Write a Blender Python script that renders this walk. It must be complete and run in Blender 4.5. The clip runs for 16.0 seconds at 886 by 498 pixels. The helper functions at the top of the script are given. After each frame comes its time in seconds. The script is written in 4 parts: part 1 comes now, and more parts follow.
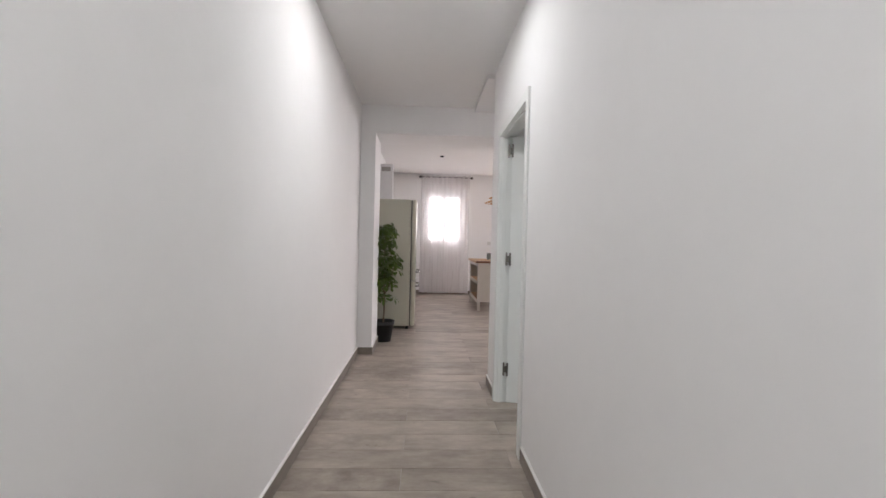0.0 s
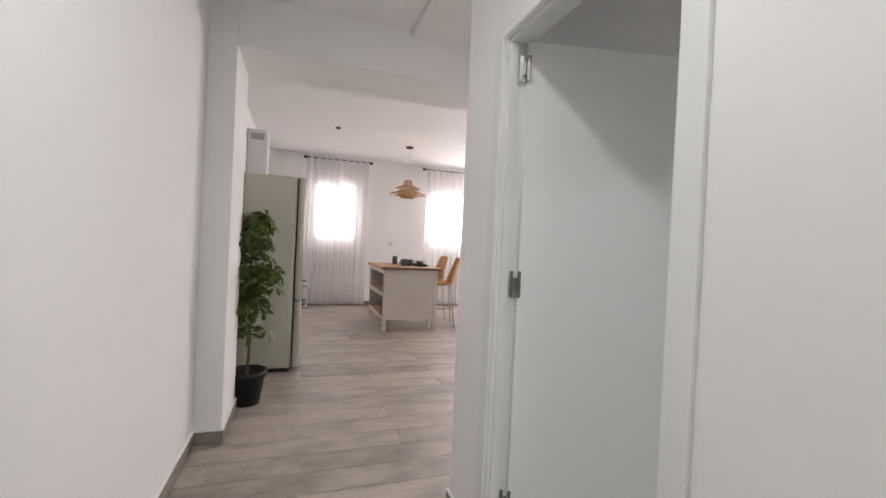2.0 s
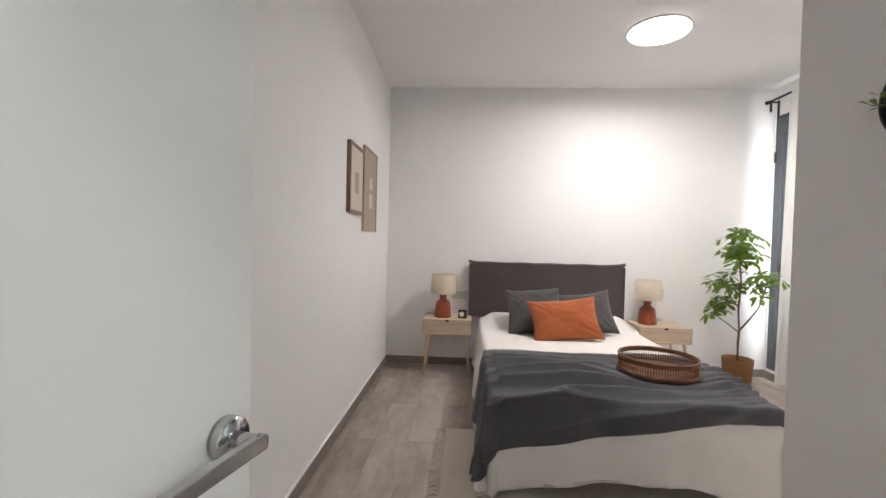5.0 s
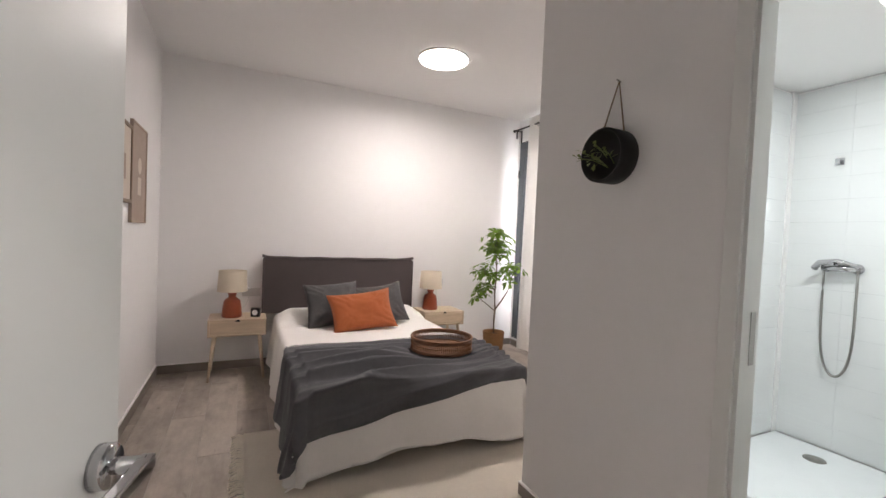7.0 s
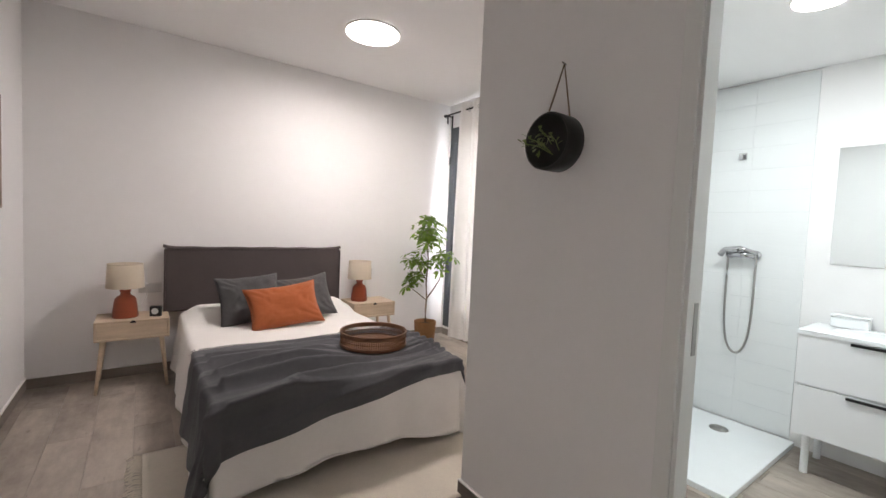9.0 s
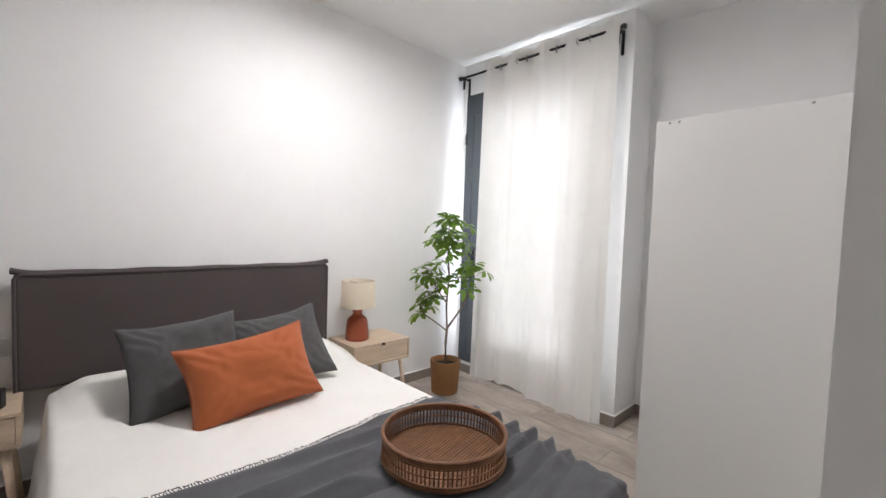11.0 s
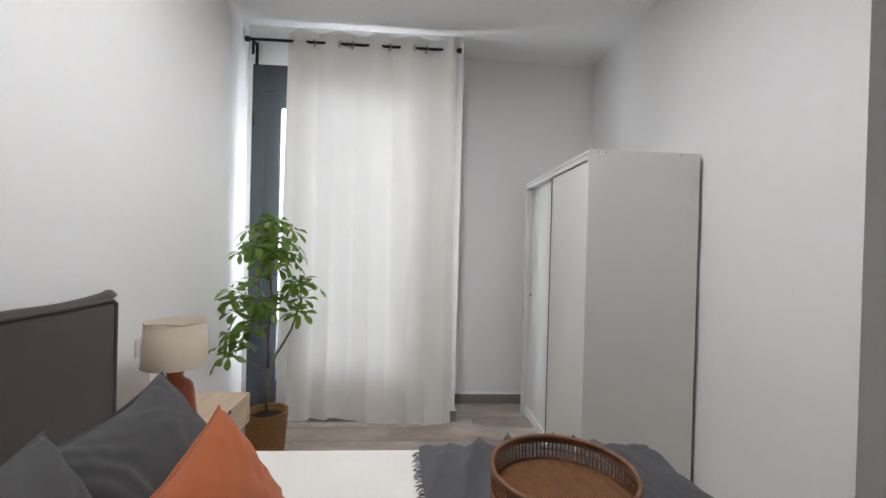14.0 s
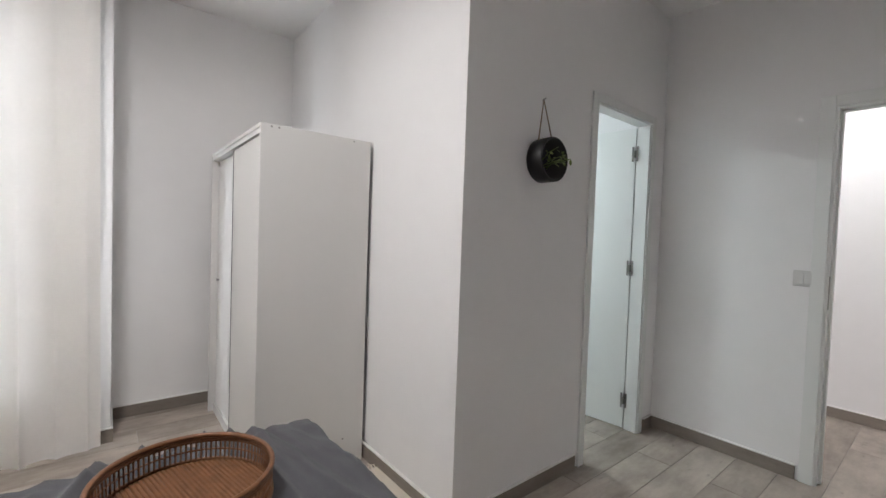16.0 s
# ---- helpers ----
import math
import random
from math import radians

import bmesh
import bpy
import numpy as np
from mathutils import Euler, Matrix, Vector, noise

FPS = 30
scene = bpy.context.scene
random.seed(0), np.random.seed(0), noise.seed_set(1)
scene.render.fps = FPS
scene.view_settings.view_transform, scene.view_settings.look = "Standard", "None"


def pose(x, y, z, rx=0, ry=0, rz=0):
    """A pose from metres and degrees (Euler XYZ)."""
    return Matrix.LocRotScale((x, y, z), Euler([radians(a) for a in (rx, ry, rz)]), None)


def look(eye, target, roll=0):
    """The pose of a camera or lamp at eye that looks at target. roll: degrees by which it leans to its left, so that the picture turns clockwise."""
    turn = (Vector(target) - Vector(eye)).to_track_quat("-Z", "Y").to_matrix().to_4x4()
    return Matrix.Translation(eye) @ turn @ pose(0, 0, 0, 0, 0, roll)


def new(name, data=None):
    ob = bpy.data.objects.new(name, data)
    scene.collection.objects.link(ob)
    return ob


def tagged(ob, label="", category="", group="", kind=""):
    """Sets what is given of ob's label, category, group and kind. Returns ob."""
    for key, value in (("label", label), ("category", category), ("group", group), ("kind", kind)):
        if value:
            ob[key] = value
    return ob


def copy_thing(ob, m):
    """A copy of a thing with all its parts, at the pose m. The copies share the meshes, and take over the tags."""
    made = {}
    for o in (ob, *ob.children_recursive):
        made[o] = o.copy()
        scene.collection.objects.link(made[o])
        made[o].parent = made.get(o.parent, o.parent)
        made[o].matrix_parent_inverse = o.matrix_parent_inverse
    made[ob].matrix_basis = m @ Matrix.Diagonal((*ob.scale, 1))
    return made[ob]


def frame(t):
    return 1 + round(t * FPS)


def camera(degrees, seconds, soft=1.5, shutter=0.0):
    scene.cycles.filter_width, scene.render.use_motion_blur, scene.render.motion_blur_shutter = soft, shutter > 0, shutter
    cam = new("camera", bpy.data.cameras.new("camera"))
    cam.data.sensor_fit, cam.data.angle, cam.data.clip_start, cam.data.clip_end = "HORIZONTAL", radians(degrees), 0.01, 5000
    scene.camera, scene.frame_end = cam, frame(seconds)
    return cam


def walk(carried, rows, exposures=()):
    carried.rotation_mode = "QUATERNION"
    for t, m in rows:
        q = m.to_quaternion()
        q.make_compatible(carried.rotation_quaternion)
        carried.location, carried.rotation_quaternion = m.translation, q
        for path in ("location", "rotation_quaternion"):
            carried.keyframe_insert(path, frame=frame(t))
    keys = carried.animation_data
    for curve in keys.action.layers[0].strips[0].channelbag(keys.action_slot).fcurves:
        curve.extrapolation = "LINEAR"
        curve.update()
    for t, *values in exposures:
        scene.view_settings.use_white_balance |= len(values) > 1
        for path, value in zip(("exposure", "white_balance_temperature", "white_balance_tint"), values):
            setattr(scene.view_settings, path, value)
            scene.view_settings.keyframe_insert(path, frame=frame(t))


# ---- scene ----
cam = camera(93.5, 16.0)
PATH = [
    (0, (0.192, 0.02, 1.213), (0.283, 2.017, 1.183), 1.4),
    (0.5, (0.138, 0.465, 1.206), (0.315, 2.457, 1.176), 1.7),
    (1, (0.099, 0.9, 1.216), (0.391, 2.879, 1.187), 2.1),
    (1.5, (0.082, 1.352, 1.233), (0.522, 3.303, 1.208), 2.6),
    (2, (0.054, 1.746, 1.235), (0.7, 3.638, 1.218), 2.7),
    (2.5, (0.098, 2.095, 1.236), (1.007, 3.876, 1.229), 2.6),
    (3, (0.196, 2.385, 1.262), (1.41, 3.974, 1.254), 2.0),
    (3.5, (0.337, 2.598, 1.264), (1.871, 3.881, 1.249), 1.3),
    (4, (0.566, 2.621, 1.238), (2.321, 3.58, 1.215), 1.0),
    (4.5, (0.85, 2.704, 1.307), (2.777, 3.239, 1.247), 0.9),
    (5, (1.107, 2.703, 1.284), (3.104, 2.809, 1.237), 1.4),
    (5.2, (1.199, 2.692, 1.292), (3.198, 2.648, 1.249), 1.4),
    (7.3, (0.925, 2.894, 1.328), (2.687, 1.949, 1.265), 2.6),
    (7.5, (0.88, 2.928, 1.331), (2.618, 1.941, 1.263), 2.6),
    (8, (0.821, 2.983, 1.33), (2.506, 1.91, 1.248), 2.6),
    (8.2, (0.833, 2.972, 1.33), (2.499, 1.87, 1.243), 2.6),
    (10.5, (2.292, 2.52, 1.342), (3.815, 1.228, 1.23), 2.2),
    (11, (2.645, 2.553, 1.33), (4.085, 1.169, 1.23), 2.0),
    (11.5, (2.977, 2.584, 1.31), (4.262, 1.053, 1.231), 2.2),
    (12, (3.324, 2.595, 1.308), (4.384, 0.9, 1.252), 2.2),
    (12.5, (3.632, 2.642, 1.295), (4.389, 0.79, 1.266), 1.9),
    (13, (3.876, 2.611, 1.279), (4.333, 0.664, 1.258), 1.6),
    (13.5, (4.066, 2.634, 1.292), (4.214, 0.64, 1.277), 1.5),
    (14, (4.148, 2.78, 1.287), (4.015, 0.785, 1.273), 1.5),
    (14.5, (4.158, 2.905, 1.279), (3.757, 0.946, 1.254), 1.5),
    (15, (4.111, 2.93, 1.26), (3.44, 1.046, 1.236), 1.8),
    (15.5, (4.029, 2.92, 1.266), (3.085, 1.158, 1.223), 1.9),
    (16, (3.85, 2.833, 1.285), (2.596, 1.276, 1.222), 2.0),
]
EXPOSURES = [(0.0, 0.14, 6350, 11), (1.0, 0.25, 6450, 11), (2.5, 0.18, 6450, 10), (4.0, 0.48, 6550, 11), (5.0, 0.68, 6650, 12), (7.3, 0.47, 6900, 17), (8.2, 0.47, 6900, 17), (10.5, 0.6, 6400, 12), (13.0, 0.15, 6250, 10), (14.5, 0.1, 6200, 9), (16.0, 0.4, 6350, 11)]
walk(cam, [(t, look(eye, target, roll)) for t, eye, target, roll in PATH], EXPOSURES)

# ---- small builders ----
def mesh_from(bm, name, smooth=False):
    me = bpy.data.meshes.new(name)
    bmesh.ops.recalc_face_normals(bm, faces=bm.faces)
    bm.to_mesh(me)
    bm.free()
    if smooth:
        for p in me.polygons:
            p.use_smooth = True
    return me


def part(name, bm, material, parent=None, label="", smooth=False):
    """Link a bmesh as one mesh object, under a thing or a part if given."""
    ob = new(name, mesh_from(bm, name, smooth))
    if material:
        ob.data.materials.append(material)
    if parent:
        ob.parent = parent
    if label:
        ob["label"] = label
    return ob


def thing(name, label, category, m=None, group="", kind=""):
    ob = new(name)
    ob.empty_display_size = 0.1
    if m is not None:
        ob.matrix_basis = m
    return tagged(ob, label, category, group, kind)


def add_box(bm, lo, hi, bevel=0.0, m=None):
    c = [(a + b) / 2 for a, b in zip(lo, hi)]
    s = [abs(b - a) for a, b in zip(lo, hi)]
    mat = Matrix.Translation(c) @ Matrix.Diagonal((*s, 1))
    if m is not None:
        mat = m @ mat
    r = bmesh.ops.create_cube(bm, size=1.0, matrix=mat)
    if bevel:
        edges = list({e for v in r["verts"] for e in v.link_edges})
        bmesh.ops.bevel(bm, geom=edges, offset=bevel, segments=2, affect="EDGES", profile=0.6)
    return bm


def box(lo, hi, bevel=0.0, m=None):
    return add_box(bmesh.new(), lo, hi, bevel, m)


def boxes(items, bevel=0.0):
    bm = bmesh.new()
    for lo, hi in items:
        add_box(bm, lo, hi, bevel)
    return bm


def add_tube(bm, points, radius, sides=8, radius_end=None, closed=False):
    """A round tube along points."""
    pts = [Vector(p) for p in points]
    n = len(pts)
    rings = []
    for i, p in enumerate(pts):
        if closed:
            d = pts[(i + 1) % n] - pts[i - 1]
        else:
            d = pts[min(i + 1, n - 1)] - pts[max(i - 1, 0)]
        q = d.to_track_quat("Z", "Y") if d.length > 1e-9 else Vector((0, 0, 1)).to_track_quat("Z", "Y")
        r = radius if radius_end is None else radius + (radius_end - radius) * i / max(n - 1, 1)
        rings.append([bm.verts.new(p + q @ Vector((r * math.cos(2 * math.pi * k / sides), r * math.sin(2 * math.pi * k / sides), 0))) for k in range(sides)])
    for i in range(n if closed else n - 1):
        a, b = rings[i], rings[(i + 1) % n]
        for k in range(sides):
            bm.faces.new((a[k], a[(k + 1) % sides], b[(k + 1) % sides], b[k]))
    if not closed:
        bm.faces.new(rings[0][::-1])
        bm.faces.new(rings[-1])
    return bm


def tube(points, radius, sides=8, radius_end=None, closed=False):
    return add_tube(bmesh.new(), points, radius, sides, radius_end, closed)


def lathe(profile, sides=32, bm=None, centre=(0, 0)):
    """A turned body from (radius, height) pairs."""
    bm = bm or bmesh.new()
    rings = []
    for r, z in profile:
        if r < 1e-6:
            rings.append([bm.verts.new((centre[0], centre[1], z))])
        else:
            rings.append([bm.verts.new((centre[0] + r * math.cos(2 * math.pi * k / sides), centre[1] + r * math.sin(2 * math.pi * k / sides), z)) for k in range(sides)])
    for a, b in zip(rings, rings[1:]):
        for k in range(sides):
            k2 = (k + 1) % sides
            if len(a) == 1 and len(b) == 1:
                continue
            if len(a) == 1:
                bm.faces.new((a[0], b[k2], b[k]))
            elif len(b) == 1:
                bm.faces.new((a[k], a[k2], b[0]))
            else:
                bm.faces.new((a[k], a[k2], b[k2], b[k]))
    return bm


def grid(nu, nv, f, bm=None):
    """A sheet of nu by nv cells, f(u, v) gives the place."""
    bm = bm or bmesh.new()
    vs = [[bm.verts.new(f(i / nu, j / nv)) for j in range(nv + 1)] for i in range(nu + 1)]
    for i in range(nu):
        for j in range(nv):
            bm.faces.new((vs[i][j], vs[i + 1][j], vs[i + 1][j + 1], vs[i][j + 1]))
    return bm


# ---- world and large lights ----
world = bpy.data.worlds.new("world")
scene.world = world
world.use_nodes = True
wn = world.node_tree
sky = wn.nodes.new("ShaderNodeTexSky")
sky.sky_type, sky.sun_disc, sky.sun_elevation, sky.sun_rotation = "NISHITA", False, radians(50), radians(200)
wn.links.new(sky.outputs[0], wn.nodes["Background"].inputs[0])
wn.nodes["Background"].inputs[1].default_value = 0.12
sun = new("sun", bpy.data.lights.new("sun", "SUN"))
sun.data.energy, sun.data.angle, sun.data.color = 2.5, radians(0.6), (1.0, 0.95, 0.88)
sun.matrix_basis = pose(0, 0, 8, 40, 0, 20)


def area_lamp(name, at, rot, sx, sy, watts, colour, shape="RECTANGLE", spread=180):
    ob = new(name, bpy.data.lights.new(name, "AREA"))
    ob.data.shape, ob.data.size, ob.data.size_y = shape, sx, sy
    ob.data.energy, ob.data.color, ob.data.spread = watts, colour, radians(spread)
    ob.matrix_basis = pose(*at, *rot)
    return ob


DAY = (0.90, 0.95, 1.0)
area_lamp("daylight_bedroom_window", (4.58, -0.262, 1.36), (90, 0, 0), 0.80, 2.0, 74, DAY)
area_lamp("daylight_and_fill_living", (0.66, 10.03, 1.75), (-90, 0, 0), 0.78, 1.05, 9, (1.0, 0.94, 0.95))
area_lamp("daylight_and_fill_living", (3.24, 10.03, 1.75), (-90, 0, 0), 1.5, 1.05, 16, (1.0, 0.94, 0.95))
# added fill lamp, unseen on the room side of the voile, brightens the living room
area_lamp("daylight_and_fill_living", (4.85, 9.78, 1.75), (-90, 0, 0), 1.3, 1.1, 140, (1.0, 0.94, 0.95))
area_lamp("bedroom_panel_light", (4.2, 1.36, 2.785), (0, 0, 0), 0.36, 0.36, 21, (1.0, 0.97, 0.955), "DISK", 172)
area_lamp("bathroom_panel_light", (1.74, 0.34, 2.425), (0, 0, 0), 0.22, 0.22, 16, (0.86, 0.98, 1.0), "DISK")
area_lamp("corridor_panel_and_fill_light", (0.12, 2.33, 2.63), (0, 0, 0), 0.16, 0.16, 8, (0.98, 0.98, 0.97), "DISK")
# rear lamp is an added fill, always behind the camera
area_lamp("corridor_panel_and_fill_light", (0.12, -0.3, 2.63), (0, 0, 0), 0.16, 0.16, 11.5, (0.98, 0.98, 0.97), "DISK")


# ---- materials ----
def material(name, colour, rough=0.6, metal=0.0, vary=0.06, scale=6.0, bump=0.0, bump_scale=60.0, stretch=(1, 1, 1), random_vary=0.0, spec=0.5, coat=0.0, emit=0.0):
    """A procedural surface: two scales of tone and a fine relief, in metres."""
    m = bpy.data.materials.new(name)
    m.use_nodes = True
    nt = m.node_tree
    b = nt.nodes["Principled BSDF"]
    b.inputs["Roughness"].default_value, b.inputs["Metallic"].default_value = rough, metal
    b.inputs["Specular IOR Level"].default_value, b.inputs["Coat Weight"].default_value = spec, coat
    tc = nt.nodes.new("ShaderNodeTexCoord")
    mp = nt.nodes.new("ShaderNodeMapping")
    mp.inputs["Scale"].default_value = stretch
    nt.links.new(tc.outputs["Object"], mp.inputs[0])
    n1, n2 = nt.nodes.new("ShaderNodeTexNoise"), nt.nodes.new("ShaderNodeTexNoise")
    n1.inputs["Scale"].default_value, n1.inputs["Detail"].default_value = scale, 4
    n2.inputs["Scale"].default_value, n2.inputs["Detail"].default_value = scale * 9, 3
    nt.links.new(mp.outputs[0], n1.inputs[0])
    nt.links.new(mp.outputs[0], n2.inputs[0])
    add = nt.nodes.new("ShaderNodeMath")
    add.operation = "MULTIPLY_ADD"
    add.inputs[1].default_value = 0.5
    nt.links.new(n2.outputs[0], add.inputs[0])
    nt.links.new(n1.outputs[0], add.inputs[2])
    rng = nt.nodes.new("ShaderNodeMapRange")
    rng.inputs[1].default_value, rng.inputs[2].default_value = 0.4, 1.1
    rng.inputs[3].default_value, rng.inputs[4].default_value = 1 - vary, 1 + vary
    nt.links.new(add.outputs[0], rng.inputs[0])
    hsv = nt.nodes.new("ShaderNodeHueSaturation")
    hsv.inputs["Color"].default_value = (*colour, 1)
    if random_vary:
        info = nt.nodes.new("ShaderNodeObjectInfo")
        r2 = nt.nodes.new("ShaderNodeMapRange")
        r2.inputs[3].default_value, r2.inputs[4].default_value = 1 - random_vary, 1 + random_vary
        nt.links.new(info.outputs["Random"], r2.inputs[0])
        mul = nt.nodes.new("ShaderNodeMath")
        mul.operation = "MULTIPLY"
        nt.links.new(rng.outputs[0], mul.inputs[0])
        nt.links.new(r2.outputs[0], mul.inputs[1])
        nt.links.new(mul.outputs[0], hsv.inputs["Value"])
    else:
        nt.links.new(rng.outputs[0], hsv.inputs["Value"])
    nt.links.new(hsv.outputs[0], b.inputs["Base Color"])
    if bump:
        n3 = nt.nodes.new("ShaderNodeTexNoise")
        n3.inputs["Scale"].default_value, n3.inputs["Detail"].default_value = bump_scale, 3
        nt.links.new(mp.outputs[0], n3.inputs[0])
        bp = nt.nodes.new("ShaderNodeBump")
        bp.inputs["Strength"].default_value, bp.inputs["Distance"].default_value = bump, 0.004
        nt.links.new(n3.outputs[0], bp.inputs["Height"])
        nt.links.new(bp.outputs[0], b.inputs["Normal"])
    if emit:
        b.inputs["Emission Color"].default_value = (*colour, 1)
        b.inputs["Emission Strength"].default_value = emit
    return m


def cloth(name, colour, translucency=0.0, clear=0.0, weave=900.0, bump=0.25, vary=0.05):
    """A woven cloth; translucency lets light through, clear leaves gaps as in a voile."""
    m = material(name, colour, 0.95, 0, vary, 5, bump, weave, spec=0.15)
    nt = m.node_tree
    out, b = nt.nodes["Material Output"], nt.nodes["Principled BSDF"]
    b.inputs["Sheen Weight"].default_value = 0.15
    last = b.outputs[0]
    for kind, amount in (("ShaderNodeBsdfTranslucent", translucency), ("ShaderNodeBsdfTransparent", clear)):
        if amount:
            n = nt.nodes.new(kind)
            n.inputs[0].default_value = (*colour, 1) if translucency and kind.endswith("Translucent") else (1, 1, 1, 1)
            mix = nt.nodes.new("ShaderNodeMixShader")
            mix.inputs[0].default_value = amount
            nt.links.new(last, mix.inputs[1])
            nt.links.new(n.outputs[0], mix.inputs[2])
            last = mix.outputs[0]
    nt.links.new(last, out.inputs[0])
    return m


def plank_material():
    """Wood-look porcelain: streaks along the plank, cloudy patches, a tone of its own for each plank."""
    m = bpy.data.materials.new("wood_look_tile")
    m.use_nodes = True
    nt = m.node_tree
    b = nt.nodes["Principled BSDF"]
    tc, info = nt.nodes.new("ShaderNodeTexCoord"), nt.nodes.new("ShaderNodeObjectInfo")
    off = nt.nodes.new("ShaderNodeVectorMath")
    off.operation = "MULTIPLY_ADD"
    off.inputs[1].default_value = (37.0, 19.0, 5.0)
    comb = nt.nodes.new("ShaderNodeCombineXYZ")
    for i in range(3):
        nt.links.new(info.outputs["Random"], comb.inputs[i])
    nt.links.new(comb.outputs[0], off.inputs[0])
    nt.links.new(tc.outputs["Object"], off.inputs[2])

    def layer(stretch, scale, detail):
        mp = nt.nodes.new("ShaderNodeMapping")
        mp.inputs["Scale"].default_value = stretch
        n = nt.nodes.new("ShaderNodeTexNoise")
        n.inputs["Scale"].default_value, n.inputs["Detail"].default_value, n.inputs["Roughness"].default_value = scale, detail, 0.65
        nt.links.new(off.outputs[0], mp.inputs[0])
        nt.links.new(mp.outputs[0], n.inputs[0])
        return n
    cloud, streak, knot = layer((1, 1.9, 1), 2.6, 7), layer((1, 6, 1), 4.0, 7), layer((1, 2.5, 1), 7.0, 2)
    ramp = nt.nodes.new("ShaderNodeValToRGB")
    ramp.color_ramp.elements[0].position, ramp.color_ramp.elements[0].color = 0.28, (0.20, 0.166, 0.136, 1)
    ramp.color_ramp.elements[1].position, ramp.color_ramp.elements[1].color = 0.72, (0.55, 0.48, 0.415, 1)
    mix = nt.nodes.new("ShaderNodeMix")
    mix.inputs[0].default_value = 0.26
    nt.links.new(cloud.outputs[0], mix.inputs[2])
    nt.links.new(streak.outputs[0], mix.inputs[3])
    shift = nt.nodes.new("ShaderNodeMapRange")
    shift.inputs[3].default_value, shift.inputs[4].default_value = -0.05, 0.07
    nt.links.new(info.outputs["Random"], shift.inputs[0])
    add = nt.nodes.new("ShaderNodeMath")
    add.operation = "ADD"
    nt.links.new(mix.outputs[0], add.inputs[0])
    nt.links.new(shift.outputs[0], add.inputs[1])
    nt.links.new(add.outputs[0], ramp.inputs[0])
    kr = nt.nodes.new("ShaderNodeMapRange")
    kr.inputs[1].default_value, kr.inputs[2].default_value, kr.inputs[3].default_value, kr.inputs[4].default_value = 0.68, 0.76, 1.0, 0.7
    nt.links.new(knot.outputs[0], kr.inputs[0])
    hsv = nt.nodes.new("ShaderNodeHueSaturation")
    nt.links.new(ramp.outputs[0], hsv.inputs["Color"])
    nt.links.new(kr.outputs[0], hsv.inputs["Value"])
    nt.links.new(hsv.outputs[0], b.inputs["Base Color"])
    rr = nt.nodes.new("ShaderNodeMapRange")
    rr.inputs[3].default_value, rr.inputs[4].default_value = 0.38, 0.58
    nt.links.new(streak.outputs[0], rr.inputs[0])
    nt.links.new(rr.outputs[0], b.inputs["Roughness"])
    bp = nt.nodes.new("ShaderNodeBump")
    bp.inputs["Strength"].default_value, bp.inputs["Distance"].default_value = 0.12, 0.002
    nt.links.new(streak.outputs[0], bp.inputs["Height"])
    nt.links.new(bp.outputs[0], b.inputs["Normal"])
    return m


def glass_material():
    m = bpy.data.materials.new("window_glass")
    m.use_nodes = True
    b = m.node_tree.nodes["Principled BSDF"]
    b.inputs["Roughness"].default_value, b.inputs["Transmission Weight"].default_value, b.inputs["IOR"].default_value = 0.0, 1.0, 1.05
    b.inputs["Base Color"].default_value = (1, 1, 1, 1)
    return m


def wood(name, light, dark, scale=4.0, rough=0.5, axis=0):
    m = material(name, light, rough, 0, 0.16, scale, 0.08, 40, (1, 9, 9) if axis == 0 else (9, 1, 9) if axis == 1 else (9, 9, 1))
    return m


WALL = material("white_wall_paint", (0.87, 0.862, 0.857), 0.75, 0, 0.02, 1.2, 0.10, 45, spec=0.25)
CEIL = material("white_ceiling_paint", (0.86, 0.852, 0.845), 0.85, 0, 0.015, 1.0, 0.06, 40, spec=0.2)
PLANK = plank_material()
GROUT = material("grout", (0.46, 0.42, 0.38), 0.9, vary=0.1, scale=20)
SKIRT = material("grey_brown_skirting_tile", (0.25, 0.215, 0.185), 0.5, 0, 0.2, 5, 0.05, 60, (1, 1, 4))
LACQUER = material("white_door_lacquer", (0.80, 0.81, 0.79), 0.35, 0, 0.012, 2, 0.02, 200)
DARKSTEEL = material("dull_dark_steel", (0.20, 0.19, 0.175), 0.35, 1.0, 0.1, 40)
STEEL = material("brushed_steel", (0.36, 0.35, 0.33), 0.3, 1.0, 0.06, 40)
CHROME = material("chrome", (0.50, 0.50, 0.51), 0.12, 1.0, 0.02, 20)
BLACK = material("black_metal", (0.010, 0.010, 0.010), 0.4, 0, 0.1, 20, spec=0.4)
ANTHRACITE = material("anthracite_aluminium", (0.055, 0.065, 0.075), 0.45, 0, 0.05, 20)
WHITEFRAME = material("white_window_frame", (0.75, 0.75, 0.75), 0.4, 0, 0.02, 10)
GLASS = glass_material()
CURTAIN = cloth("off_white_curtain_cloth", (0.87, 0.85, 0.82), 0.019, 0.0, 700, 0.3, 0.03)
VOILE = cloth("white_voile", (0.92, 0.89, 0.89), 0.40, 0.36, 700, 0.1, 0.03)
SPREAD = cloth("white_bedspread_cloth", (0.85, 0.825, 0.79), 0, 0, 500, 0.4, 0.04)
THROW = cloth("charcoal_throw_wool", (0.105, 0.105, 0.112), 0, 0, 420, 0.5, 0.16)
GREYCUSH = cloth("dark_grey_linen", (0.090, 0.088, 0.089), 0, 0, 520, 0.5, 0.14)
ORANGE = cloth("burnt_orange_linen", (0.43, 0.122, 0.047), 0, 0, 480, 0.5, 0.10)
